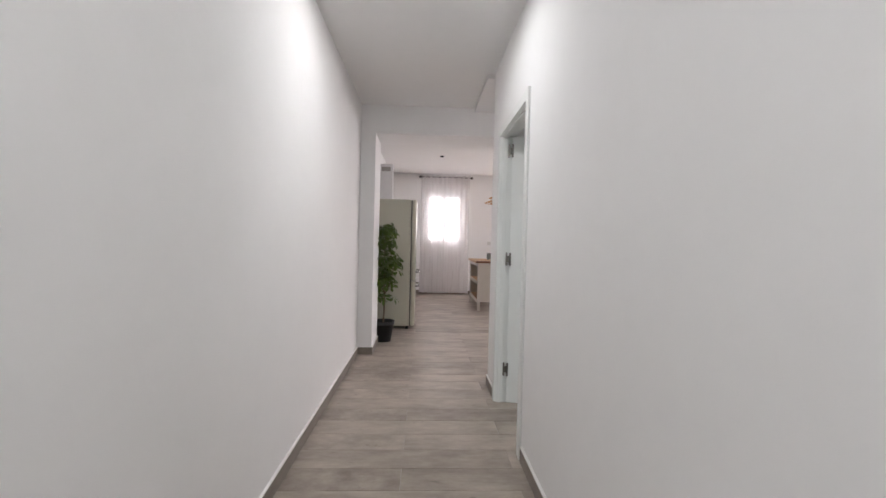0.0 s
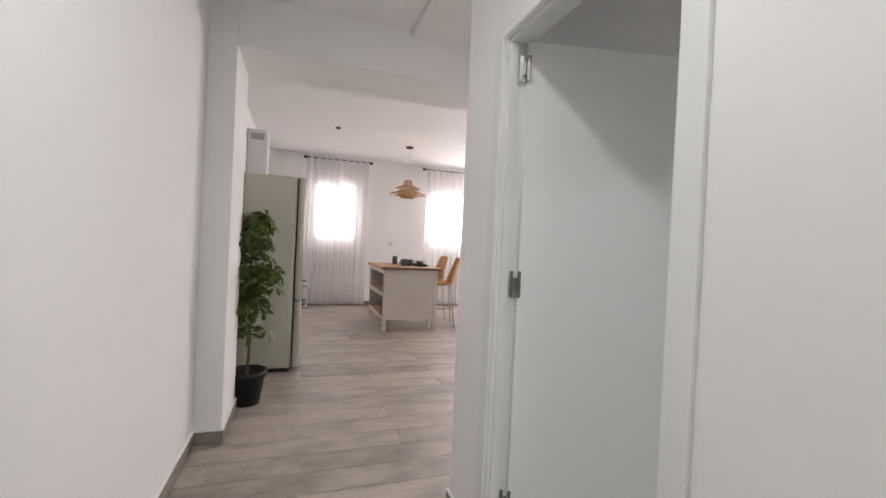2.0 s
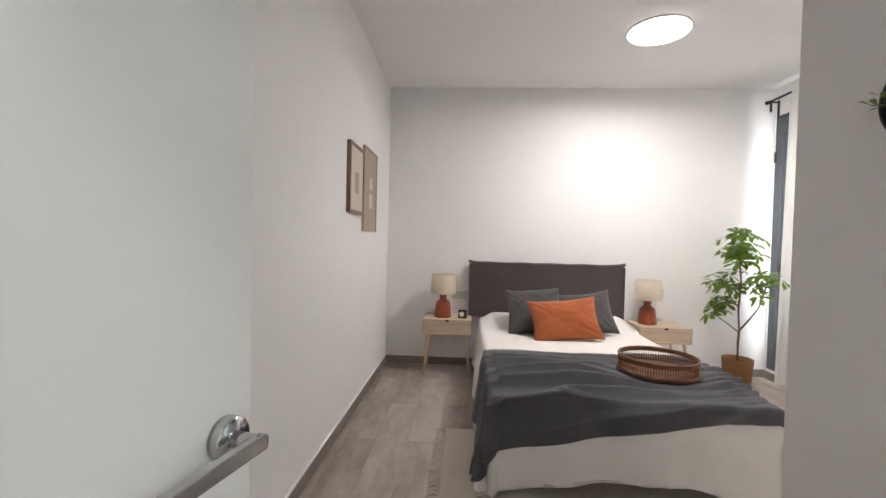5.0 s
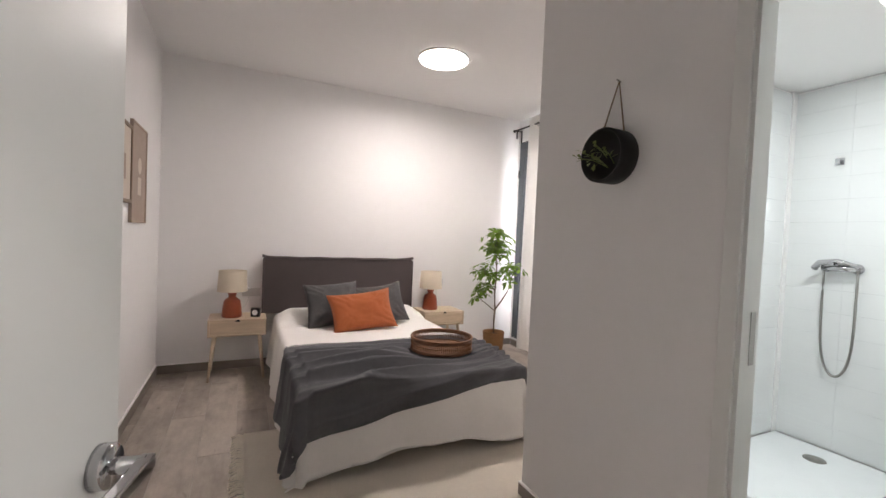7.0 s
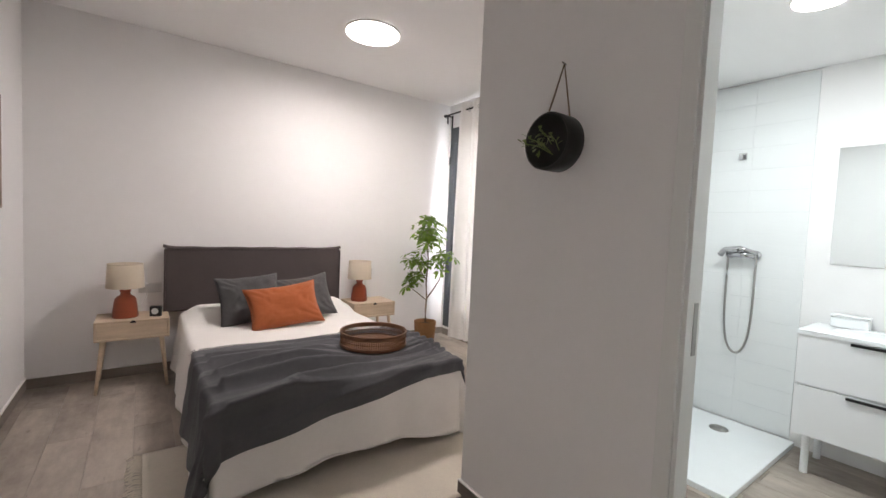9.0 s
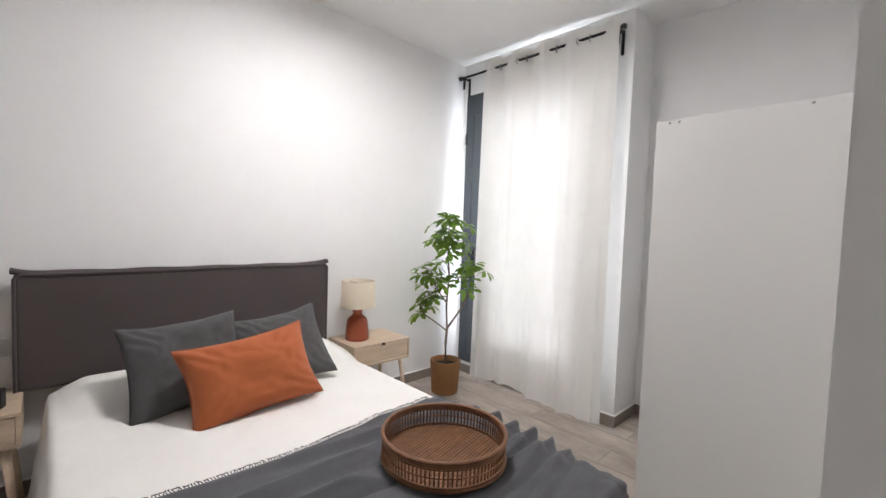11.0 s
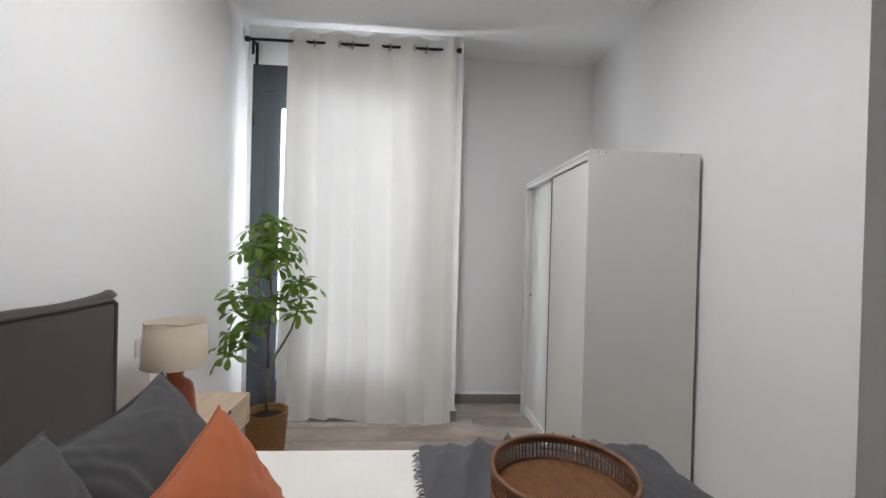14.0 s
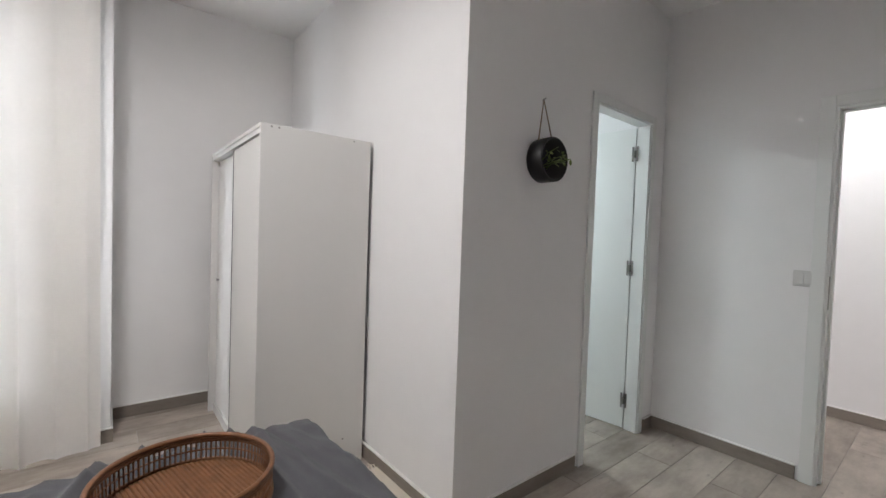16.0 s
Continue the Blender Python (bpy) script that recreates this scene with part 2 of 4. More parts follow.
UPHOLSTERY = cloth("taupe_grey_upholstery", (0.090, 0.074, 0.073), 0, 0, 600, 0.4, 0.08)
RUGCLOTH = cloth("cream_cotton_rug", (0.74, 0.67, 0.57), 0, 0, 160, 0.8, 0.07)
ASH = wood("pale_ash_wood", (0.60, 0.47, 0.34), (0.4, 0.3, 0.2), 4, 0.5, 1)
OAK = wood("warm_oak_wood", (0.47, 0.27, 0.13), (0.3, 0.2, 0.1), 4, 0.5, 1)
WALNUT = wood("brown_wood_edge", (0.16, 0.07, 0.04), (0.1, 0.05, 0.03), 4, 0.5, 1)
TERRACOTTA = material("terracotta_glaze", (0.30, 0.062, 0.025), 0.32, 0, 0.10, 14, 0.04, 60)
SHADE = cloth("cream_lampshade_linen", (0.74, 0.65, 0.52), 0.25, 0, 800, 0.3, 0.05)
WICKER = material("brown_wicker", (0.20, 0.088, 0.038), 0.5, 0, 0.35, 30, 0.3, 200)
RATTAN = material("honey_rattan", (0.52, 0.27, 0.09), 0.5, 0, 0.2, 30, 0.2, 200)
LEAF = material("glossy_green_leaf", (0.080, 0.165, 0.020), 0.34, 0, 0.4, 9, 0.1, 60, random_vary=0.3)
LEAF_DARK = material("dark_green_leaf", (0.038, 0.072, 0.012), 0.4, 0, 0.4, 9, 0.1, 60, random_vary=0.35)
for m_, through_ in ((LEAF, 0.32), (LEAF_DARK, 0.14)):
    nt_ = m_.node_tree
    tr_ = nt_.nodes.new("ShaderNodeBsdfTranslucent")
    tr_.inputs[0].default_value = (0.30, 0.46, 0.025, 1)
    mx_ = nt_.nodes.new("ShaderNodeMixShader")
    mx_.inputs[0].default_value = through_
    nt_.links.new(nt_.nodes["Principled BSDF"].outputs[0], mx_.inputs[1])
    nt_.links.new(tr_.outputs[0], mx_.inputs[2])
    nt_.links.new(mx_.outputs[0], nt_.nodes["Material Output"].inputs[0])
BARK = material("grey_brown_bark", (0.16, 0.115, 0.075), 0.9, 0, 0.3, 40, 0.6, 90)
SOIL = material("dark_soil", (0.02, 0.014, 0.010), 1.0, 0, 0.4, 60, 1.0, 90)
BLACKPLASTIC = material("black_plastic", (0.015, 0.015, 0.016), 0.45, 0, 0.1, 10)
WHITELAM = material("white_laminate", (0.72, 0.71, 0.69), 0.42, 0, 0.012, 3, 0.02, 120)
WHITEGLOSS = material("white_gloss_lacquer", (0.86, 0.87, 0.88), 0.15, 0, 0.01, 3)
PORCELAIN = material("white_porcelain", (0.86, 0.88, 0.89), 0.12, 0, 0.01, 3)
SHOWERTRAY = material("white_resin_tray", (0.84, 0.87, 0.88), 0.5, 0, 0.02, 8, 0.15, 120)
SHOWERTILE = material("white_wavy_tile", (0.80, 0.82, 0.82), 0.14, 0, 0.01, 3, 0.6, 5, (0.6, 0.6, 4))
MIRROR = material("mirror_silver", (0.9, 0.92, 0.92), 0.02, 1.0, 0.0, 3)
CREAM = material("cream_enamel", (0.50, 0.49, 0.40), 0.28, 0, 0.02, 4, coat=0.3)
# fridge gasket and feet; also colours the painted shade in the wardrobe's door gap
RUBBER_GAP_SHADE = material("dark_rubber_and_gap_shade", (0.03, 0.03, 0.03), 0.7)
GREYMUG = material("grey_green_stoneware", (0.085, 0.095, 0.085), 0.5, 0, 0.15, 30)
PLASTIC = material("white_switch_plastic", (0.66, 0.655, 0.64), 0.35, 0, 0.01, 10)
PAPER = material("picture_paper", (0.66, 0.58, 0.50), 0.8, 0, 0.05, 12)
INK = material("picture_beige_print", (0.42, 0.33, 0.27), 0.8, 0, 0.08, 12)
FRAMEWOOD = wood("brown_picture_frame", (0.22, 0.15, 0.10), (0.1, 0.08, 0.05), 8, 0.5, 2)
PANEL = material("lit_diffuser", (1.0, 0.97, 0.93), 0.5, emit=9.0, vary=0.0)
CORD = material("jute_cord", (0.25, 0.19, 0.13), 0.9, 0, 0.2, 60)
SKYGLOW = material("bright_outdoors", (1.0, 0.97, 0.97), 1.0, emit=2.4, vary=0.0)
SEALANT = material("white_sealant", (0.86, 0.85, 0.83), 0.5, 0, 0.04, 8)
STEM = material("green_stem", (0.10, 0.13, 0.04), 0.6, 0, 0.2, 30)


# ---- the structure ----
def structure(name, bm, mat, label, smooth=False):
    return tagged(part(name, bm, mat, None, label, smooth), category="", kind="structure")


H = 2.95
TH = 0.12
# corridor and living room
structure("wall_corridor_west", box((-0.64, -1.5, 0), (-0.50, 5.0, H)), WALL, "plain white painted corridor wall")
structure("pillar_corridor", box((-0.50, 4.49, 0), (-0.345, 5.0, H), 0.004), WALL, "white plastered pillar at the corridor's end")
structure("wall_corridor_south", box((-0.64, -1.62, 0), (0.86, -1.5, H)), WALL, "plain white painted end wall")
DOOR_Y0, DOOR_Y1, WX0, WX1 = 2.40, 3.185, 0.765, 0.86
structure("wall_corridor_east", boxes([((WX0, -1.5, 0), (WX1, DOOR_Y0 - 0.03, H)), ((WX0, DOOR_Y1 + 0.03, 0), (WX1, 3.57, H)), ((WX0, DOOR_Y0 - 0.03, 2.06), (WX1, DOOR_Y1 + 0.03, H))]), WALL, "white painted wall with the bedroom doorway")
structure("wall_bedroom_north", box((WX1, 3.50, 0), (5.48, 3.57, H)), WALL, "white painted partition wall")
structure("beam_living", box((-0.345, 4.49, 2.36), (6.2, 5.0, H), 0.004), WALL, "white plastered ceiling beam")
structure("wall_living_west", boxes([((-0.76, 5.0, 0), (-0.64, 10.2, H))]), WALL, "white painted living room wall")
structure("wall_living_east", box((6.2, 3.57, 0), (6.32, 10.2, H)), WALL, "white painted living room wall")
W1, W2, WZ = (0.22, 1.09), (2.43, 5.55), (1.17, 2.62)
structure("wall_living_north", boxes([((-0.64, 9.95, 0), (6.2, 10.2, WZ[0])), ((-0.64, 9.95, WZ[1]), (6.2, 10.2, H)), ((-0.64, 9.95, WZ[0]), (W1[0], 10.2, WZ[1])), ((W1[1], 9.95, WZ[0]), (W2[0], 10.2, WZ[1])), ((W2[1], 9.95, WZ[0]), (6.2, 10.2, WZ[1]))]), WALL, "white painted wall with two windows")
structure("ceiling_corridor", boxes([((-0.50, -1.5, 2.66), (0.77, 4.49, 2.76)), ((0.77, 3.57, 2.62), (6.2, 4.49, 2.76)), ((0.70, 3.57, 2.62), (0.77, 4.49, 2.658))]), CEIL, "white painted corridor ceiling")
structure("ceiling_living", box((-0.64, 5.0, 2.84), (6.2, 9.95, 2.94)), CEIL, "white painted living room ceiling")
# bedroom
structure("wall_bedroom_east", box((5.36, -0.9, 0), (5.48, 3.50, H)), WALL, "white painted wall behind the bed")
BWX = (3.98, 5.33)
structure("wall_bedroom_window", boxes([((3.83, -0.62, 0), (BWX[0], -0.27, H)), ((BWX[0], -0.62, 2.545), (5.36, -0.27, H)), ((BWX[1], -0.62, 0), (5.36, -0.27, 2.545)), ((BWX[0], -0.62, 0), (BWX[1], -0.27, 0.10))]), WALL, "white painted wall with a tall window")
structure("wall_bedroom_nook", box((2.60, -0.90, 0), (3.83, -0.62, H)), WALL, "white painted wall of the wardrobe nook")
structure("wall_bathroom_east", box((2.62, -0.62, 0), (2.69, 1.435, H)), WALL, "white painted wall beside the wardrobe")
BD = (1.075, 1.70)
structure("wall_bathroom_north", boxes([((BD[1] + 0.03, 1.435, 0), (2.69, 1.515, H)), ((WX1, 1.435, 0), (BD[0] - 0.03, 1.515, H)), ((BD[0] - 0.03, 1.435, 2.09), (BD[1] + 0.03, 1.515, H))]), WALL, "white painted wall with the bathroom doorway")
structure("wall_bathroom_south", box((WX1, -0.9, 0), (2.60, -0.68, H)), WALL, "white painted bathroom wall")
structure("ceiling_bedroom", boxes([((2.69, -0.62, 2.82), (5.36, 1.515, 2.95)), ((0.86, 1.515, 2.82), (5.36, 3.50, 2.95))]), CEIL, "white painted bedroom ceiling")
structure("ceiling_bathroom", box((0.86, -0.68, 2.45), (2.62, 1.435, 2.55)), CEIL, "white painted bathroom ceiling")
# unseen slab above the ceilings, added to block sun and sky
structure("light_block_slab", box((-0.8, -1.7, 2.96), (6.4, 10.3, 3.1)), CEIL, "unseen slab over the rooms, added to keep sun and sky out")
structure("backdrop_north", box((-6, 13.0, -1), (12, 13.05, 7)), SKYGLOW, "bright overexposed daylight outside the windows")
structure("backdrop_south", box((0, -5.05, -1), (10, -5.0, 7)), SKYGLOW, "bright overexposed daylight outside the window")


def skirting(x0, y0, x1, y1):
    lo, hi = (min(x0, x1), min(y0, y1), 0.0), (max(x0, x1), max(y0, y1), 0.078)
    b = structure("baseboard", box(lo, hi, 0.002), SKIRT, "grey-brown tile skirting board with a pale sealant line")
    part("sealant", box((lo[0] - 0.001, lo[1] - 0.001, hi[2] - 0.001), (hi[0] + 0.001, hi[1] + 0.001, hi[2] + 0.008), 0.003), SEALANT, b, "white sealant bead")
    return b


S = 0.012
for a in ((-0.50, -1.5, -0.50 + S, 4.49), (-0.50 + S, 4.49 - S, -0.345 + S, 4.49), (-0.345, 4.49, -0.345 + S, 5.0 + S), (WX0 - S, -1.5, WX0, DOOR_Y0 - 0.09), (WX0 - S, DOOR_Y1 + 0.09, WX0, 3.57 + S), (WX0, 3.57, 6.2, 3.57 + S),
          (-0.64, 9.95 - S, 6.2, 9.95), (6.2 - S, 3.58, 6.2, 9.94), (WX1 + 0.01, 3.50 - S, 5.36, 3.50), (5.36 - S, -0.27, 5.36, 3.488), (3.83 - S, -0.27, 3.97, -0.27 + S), (3.83 - S, -0.62, 3.83, -0.27), (2.70, -0.62, 3.818, -0.62 + S),
          (2.69, -0.608, 2.69 + S, 1.515 + S), (BD[1] + 0.09, 1.515, 2.69, 1.515 + S), (WX1, 1.515, BD[0] - 0.09, 1.515 + S), (WX1, 1.527, WX1 + S, DOOR_Y0 - 0.09), (WX1, DOOR_Y1 + 0.09, WX1 + S, 3.488), (-0.64, 5.0, -0.64 + S, 9.94), (4.0, -0.27, 5.33, -0.27 + S)):
    skirting(*a)


# ---- doors ----
def casing(parent, axis, face, out, a0, a1, top, w=0.062, d=0.014):
    """Three flat boards round an opening, on one face of the wall. axis: along which the wall runs."""
    o0, o1 = sorted((face, face + out * d))
    for lo, hi, z0, z1 in ((a0 - w, a0, 0, top + w), (a1, a1 + w, 0, top + w), (a0, a1, top, top + w)):
        if axis == "y":
            part("casing", box((o0, lo, z0), (o1, hi, z1), 0.003), LACQUER, parent)
        else:
            part("casing", box((lo, o0, z0), (hi, o1, z1), 0.003), LACQUER, parent)


def lever(parent, along, side, name="door_handle"):
    """A square-ended chrome lever on a round rose; along: the way the lever points (+1 or -1 in x), side: the face's sign in y."""
    h = part(name, lathe([(0, 0), (0.026, 0), (0.026, 0.014), (0.024, 0.017), (0, 0.017)], 28), CHROME, parent, "chrome lever handle", True)
    h.matrix_basis = Matrix.Rotation(radians(-90 * side), 4, "X")
    bm = tube([(0, 0, 0.008), (0, 0, 0.05)], 0.010, 14)
    add_box(bm, (-0.009, -0.009, 0.042), (0.125 * along if along > 0 else 0.009, 0.009, 0.058), 0.003) if along > 0 else add_box(bm, (-0.125, -0.009, 0.042), (0.009, 0.009, 0.058), 0.003)
    part("lever", bm, CHROME, h)
    return h


def hinge(parent, at, rot=0):
    bm = boxes([((-0.021, -0.0015, -0.05), (-0.008, 0.0015, 0.05)), ((0.008, -0.0015, -0.05), (0.021, 0.0015, 0.05)), ((-0.009, -0.001, -0.022), (0.009, 0.001, 0.022))], 0.001)
    add_tube(bm, [(0, 0, -0.024), (0, 0, 0.024)], 0.007, 10)
    ob = part("hinge", bm, DARKSTEEL, parent, "dull steel hinge")
    ob.matrix_basis = pose(*at, 0, 0, rot)


def door(name, label, m, width, height, lever_at, lever_way):
    d = thing(name, label, "door", m, kind="structure")
    part("leaf", box((0, -0.035, 0.008), (width, 0, height), 0.002), LACQUER, d)
    for side, y in ((-1, -0.035), (1, 0.0)):
        h = lever(d, lever_way, side)
        h.matrix_basis = Matrix.Translation((lever_at, y, 1.037)) @ (Matrix.Rotation(radians(90), 4, "X") if side < 0 else Matrix.Rotation(radians(-90), 4, "X"))
    part("latch", box((width - 0.0005, -0.03, 0.97), (width + 0.0015, -0.005, 1.13)), STEEL, d)
    return d


frame1 = thing("door_frame_1", "white lacquered bedroom door frame with flat casings", "door frame", kind="structure")
part("jamb", box((WX0 - 0.002, DOOR_Y0 - 0.03, 0), (WX1 + 0.002, DOOR_Y0, 2.06)), LACQUER, frame1)
part("jamb", box((WX0 - 0.002, DOOR_Y1, 0), (WX1 + 0.002, DOOR_Y1 + 0.03, 2.06)), LACQUER, frame1)
part("head", box((WX0 - 0.002, DOOR_Y0, 2.03), (WX1 + 0.002, DOOR_Y1, 2.06)), LACQUER, frame1)
part("stop", boxes([((WX0 + 0.012, DOOR_Y0, 0), (WX0 + 0.045, DOOR_Y0 + 0.012, 2.03)), ((WX0 + 0.012, DOOR_Y1 - 0.012, 0), (WX0 + 0.045, DOOR_Y1, 2.03)), ((WX0 + 0.012, DOOR_Y0, 2.018), (WX0 + 0.045, DOOR_Y1, 2.03))], 0.002), LACQUER, frame1)
part("strike_plate", box((WX1 - 0.03, DOOR_Y0, 0.96), (WX1 - 0.008, DOOR_Y0 + 0.002, 1.14)), STEEL, frame1)
casing(frame1, "y", WX0, -1, DOOR_Y0 - 0.012, DOOR_Y1 + 0.012, 2.035)
casing(frame1, "y", WX1, 1, DOOR_Y0 - 0.012, DOOR_Y1 + 0.012, 2.035)
LEAF_ANGLE = -12.5
HX, HY = WX1 - 0.008, DOOR_Y1 + 0.006
d1 = door("door_1", "white lacquered door standing open into the bedroom", pose(HX, HY, 0, 0, 0, LEAF_ANGLE), 0.815, 2.025, 0.768, -1)
for z in (0.26, 1.10, 1.92):
    hinge(d1, (-0.012, -0.037, z), -20)

frame2 = thing("door_frame_2", "white lacquered bathroom door frame", "door frame", kind="structure")
part("jamb", box((BD[0] - 0.03, 1.433, 0), (BD[0], 1.517, 2.09)), LACQUER, frame2)
part("jamb", box((BD[1], 1.433, 0), (BD[1] + 0.03, 1.517, 2.09)), LACQUER, frame2)
part("head", box((BD[0], 1.433, 2.06), (BD[1], 1.517, 2.09)), LACQUER, frame2)
part("strike_plate", box((BD[1] - 0.002, 1.45, 0.98), (BD[1], 1.475, 1.14)), STEEL, frame2)
casing(frame2, "x", 1.515, 1, BD[0] - 0.012, BD[1] + 0.012, 2.065, 0.05)
d2 = door("door_2", "white lacquered bathroom door standing open inwards", pose(BD[0] + 0.004, 1.428, 0, 0, 0, -84), 0.615, 2.055, 0.55, -1)
for z in (0.20, 1.11, 1.88):
    hinge(d2, (0.0, 0.006, z), 0)


# ---- windows and curtains ----
def window(name, x0, x1, z0, z1, y, mat, label, bars, shutter=0.0, inward=-1, f=0.05, s=0.055):
    w = thing(name, label, "window", kind="structure")
    d = 0.045
    ya, yb = sorted((y, y - inward * d))
    part("window_frame", boxes([((x0, ya, z0), (x0 + f, yb, z1)), ((x1 - f, ya, z0), (x1, yb, z1)), ((x0 + f, ya, z0), (x1 - f, yb, z0 + f)), ((x0 + f, ya, z1 - f), (x1 - f, yb, z1))], 0.004), mat, w)
    top = z1 - f
    if shutter:
        part("shutter_box", box((x0 + f, ya - 0.006 if inward < 0 else ya, z1 - f - shutter), (x1 - f, yb if inward < 0 else yb + 0.006, z1 - f), 0.004), mat, w)
        top = z1 - f - shutter
    edges = [x0 + f] + list(bars) + [x1 - f]
    for a, b in zip(edges, edges[1:]):
        part("sash", boxes([((a, ya + 0.008, z0 + f), (a + s, yb - 0.008, top)), ((b - s, ya + 0.008, z0 + f), (b, yb - 0.008, top)), ((a + s, ya + 0.008, z0 + f), (b - s, yb - 0.008, z0 + f + s)), ((a + s, ya + 0.008, top - s), (b - s, yb - 0.008, top))], 0.003), mat, w)
        g = part("pane", box((a + s, (ya + yb) / 2 - 0.003, z0 + f + s), (b - s, (ya + yb) / 2 + 0.003, top - s)), GLASS, w)
        g.visible_shadow = False
    return w


window("window_1", W1[0], W1[1], 1.17, 2.62, 9.965, WHITEFRAME, "white two-sash window behind voile", [0.655], 0.24)
window("window_2", W2[0], W2[1], 1.17, 2.62, 9.965, WHITEFRAME, "white wide three-sash window behind voile", [3.54, 4.55], 0.24)
w3 = window("window_3", BWX[0], BWX[1], 0.10, 2.545, -0.272, ANTHRACITE, "anthracite aluminium balcony window with shutter box", [4.66], 0.10, 1, 0.09, 0.11)
part("handle", boxes([((5.172, -0.274, 1.02), (5.188, -0.264, 1.16)), ((5.174, -0.264, 1.0), (5.186, -0.244, 1.13))], 0.003), BLACK, w3)
part("hinge", box((5.31, -0.272, 2.1), (5.325, -0.258, 2.2), 0.002), BLACK, w3)


def curtain(name, label, x0, x1, y, z0, z1, folds, depth, mat, rod_z, seed, hem=0.0, flare=0.0):
    """A hanging curtain with soft folds that deepen and wander on the way down."""
    rnd = random.Random(seed)
    ph = [rnd.uniform(0, 6.28) for _ in range(6)]
    nu, nv = int(folds * 18), 36

    def f(u, v):
        x = x0 + (x1 - x0) * u
        k = 1 - v
        a = 2 * math.pi * folds * u
        wob = 0.5 * math.sin(1.7 * a / folds * 2 + ph[0]) * k + 0.35 * math.sin(2.3 * u * 6 + ph[1] + 1.5 * k)
        yy = depth * math.sin(a + wob * 1.2) * (0.75 + 0.35 * k) + 0.012 * math.sin(2 * a + ph[2] + 2 * k) * k + 0.02 * k * math.sin(5 * u + ph[3])
        xx = x + 0.014 * math.sin(2 * a + ph[4]) * (0.4 + k) + flare * k * (u - 0.5)
        zz = z0 + (z1 - z0) * v
        zz += (hem * math.sin(2.2 * math.pi * u + ph[5]) + 0.5 * hem * math.sin(a)) * k ** 3
        zz += 0.012 * math.cos(a) * v ** 8
        return (xx, y + yy, zz)
    ob = part(name, grid(nu, nv, f), mat, None, label, True)
    return tagged(ob, category="curtain")


BCX0, BCX1, BROD = 3.89, 5.06, 2.68
curtain("curtain", "off-white grommet curtain hanging before the tall window", BCX0, BCX1, -0.185, 0.024, 2.755, 4.5, 0.034, CURTAIN, BROD, 4, 0.02, 0.05)
rod = thing("curtain_rod", "black metal curtain rod above the window", "curtain rod")
part("pole", tube([(3.87, -0.185, BROD), (5.33, -0.185, BROD)], 0.0095, 12), BLACK, rod)
for x in (3.87, 5.335):
    part("finial", lathe([(0, -0.015), (0.017, -0.015), (0.019, 0), (0.017, 0.015), (0, 0.015)], 16), BLACK, rod).matrix_basis = pose(x, -0.185, BROD, 0, 90, 0)
for x in (3.905, 5.30):
    part("bracket", boxes([((x - 0.008, -0.27, BROD - 0.012), (x + 0.008, -0.185, BROD)), ((x - 0.009, -0.27, BROD - 0.15), (x + 0.009, -0.258, BROD + 0.012)), ((x - 0.009, -0.2, BROD - 0.10), (x + 0.009, -0.188, BROD + 0.012))], 0.002), BLACK, rod)
for k in range(9):
    x = BCX0 + (BCX1 - BCX0) * (k / 9 + 1 / 36)
    ring = tube([(0, 0.023 * math.cos(a), 0.023 * math.sin(a)) for a in [2 * math.pi * i / 16 for i in range(16)]], 0.004, 6, closed=True)
    g = part("eyelet", ring, STEEL, rod, "steel eyelet ring", True)
    g.matrix_basis = pose(x + (0.05 if k % 2 else 0), -0.185, BROD - 0.006, 0, 0, 25 if k % 2 else -25)
curtain("curtain", "sheer white voile curtain over the window", 0.10, 1.24, 9.84, 0.03, 2.79, 9, 0.014, VOILE, 2.75, 7, 0.008)
curtain("curtain", "sheer white voile curtain over the wide window", 2.38, 5.6, 9.84, 0.03, 2.79, 24, 0.014, VOILE, 2.75, 8, 0.008)
for x0, x1 in ((0.07, 1.28), (2.34, 5.66)):
    r2 = thing("curtain_rod", "dark metal curtain rod with round ends", "curtain rod", group="living room curtain rods")
    part("pole", tube([(x0, 9.84, 2.75), (x1, 9.84, 2.75)], 0.008, 10), BLACK, r2)
    for x in (x0, x1):
        part("finial", lathe([(0, -0.03), (0.02, -0.026), (0.03, 0), (0.02, 0.026), (0, 0.03)], 14), BLACK, r2).matrix_basis = pose(x, 9.84, 2.75, 0, 90, 0)
        part("bracket", box((x - 0.008 + (0.05 if x == x0 else -0.05), 9.84, 2.735), (x + 0.008 + (0.05 if x == x0 else -0.05), 9.95, 2.75)), BLACK, r2)


# ---- ceiling lights ----
def panel_light(at, radius, label):
    p = thing("ceiling_light", label, "ceiling light", pose(*at))
    part("rim", lathe([(radius - 0.004, -0.012), (radius, -0.014), (radius + 0.005, -0.010), (radius + 0.005, 0), (radius - 0.004, 0), (radius - 0.004, -0.012)], 48), LACQUER, p, "", True)
    part("diffuser", lathe([(0, -0.022), (radius - 0.010, -0.022), (radius - 0.002, -0.019), (radius - 0.004, -0.004), (0, -0.004)], 48), PANEL, p, "glowing white diffuser")


panel_light((4.2, 1.36, 2.82), 0.205, "round glowing white ceiling panel light")
panel_light((1.74, 0.34, 2.45), 0.108, "round glowing white bathroom panel light")
panel_light((0.12, 2.33, 2.66), 0.085, "small round glowing recessed corridor light, the rear one added unseen")
# unseen fitting added to go with the rear fill lamp
panel_light((0.12, -0.3, 2.66), 0.09, "small round glowing recessed corridor light, the rear one added unseen")

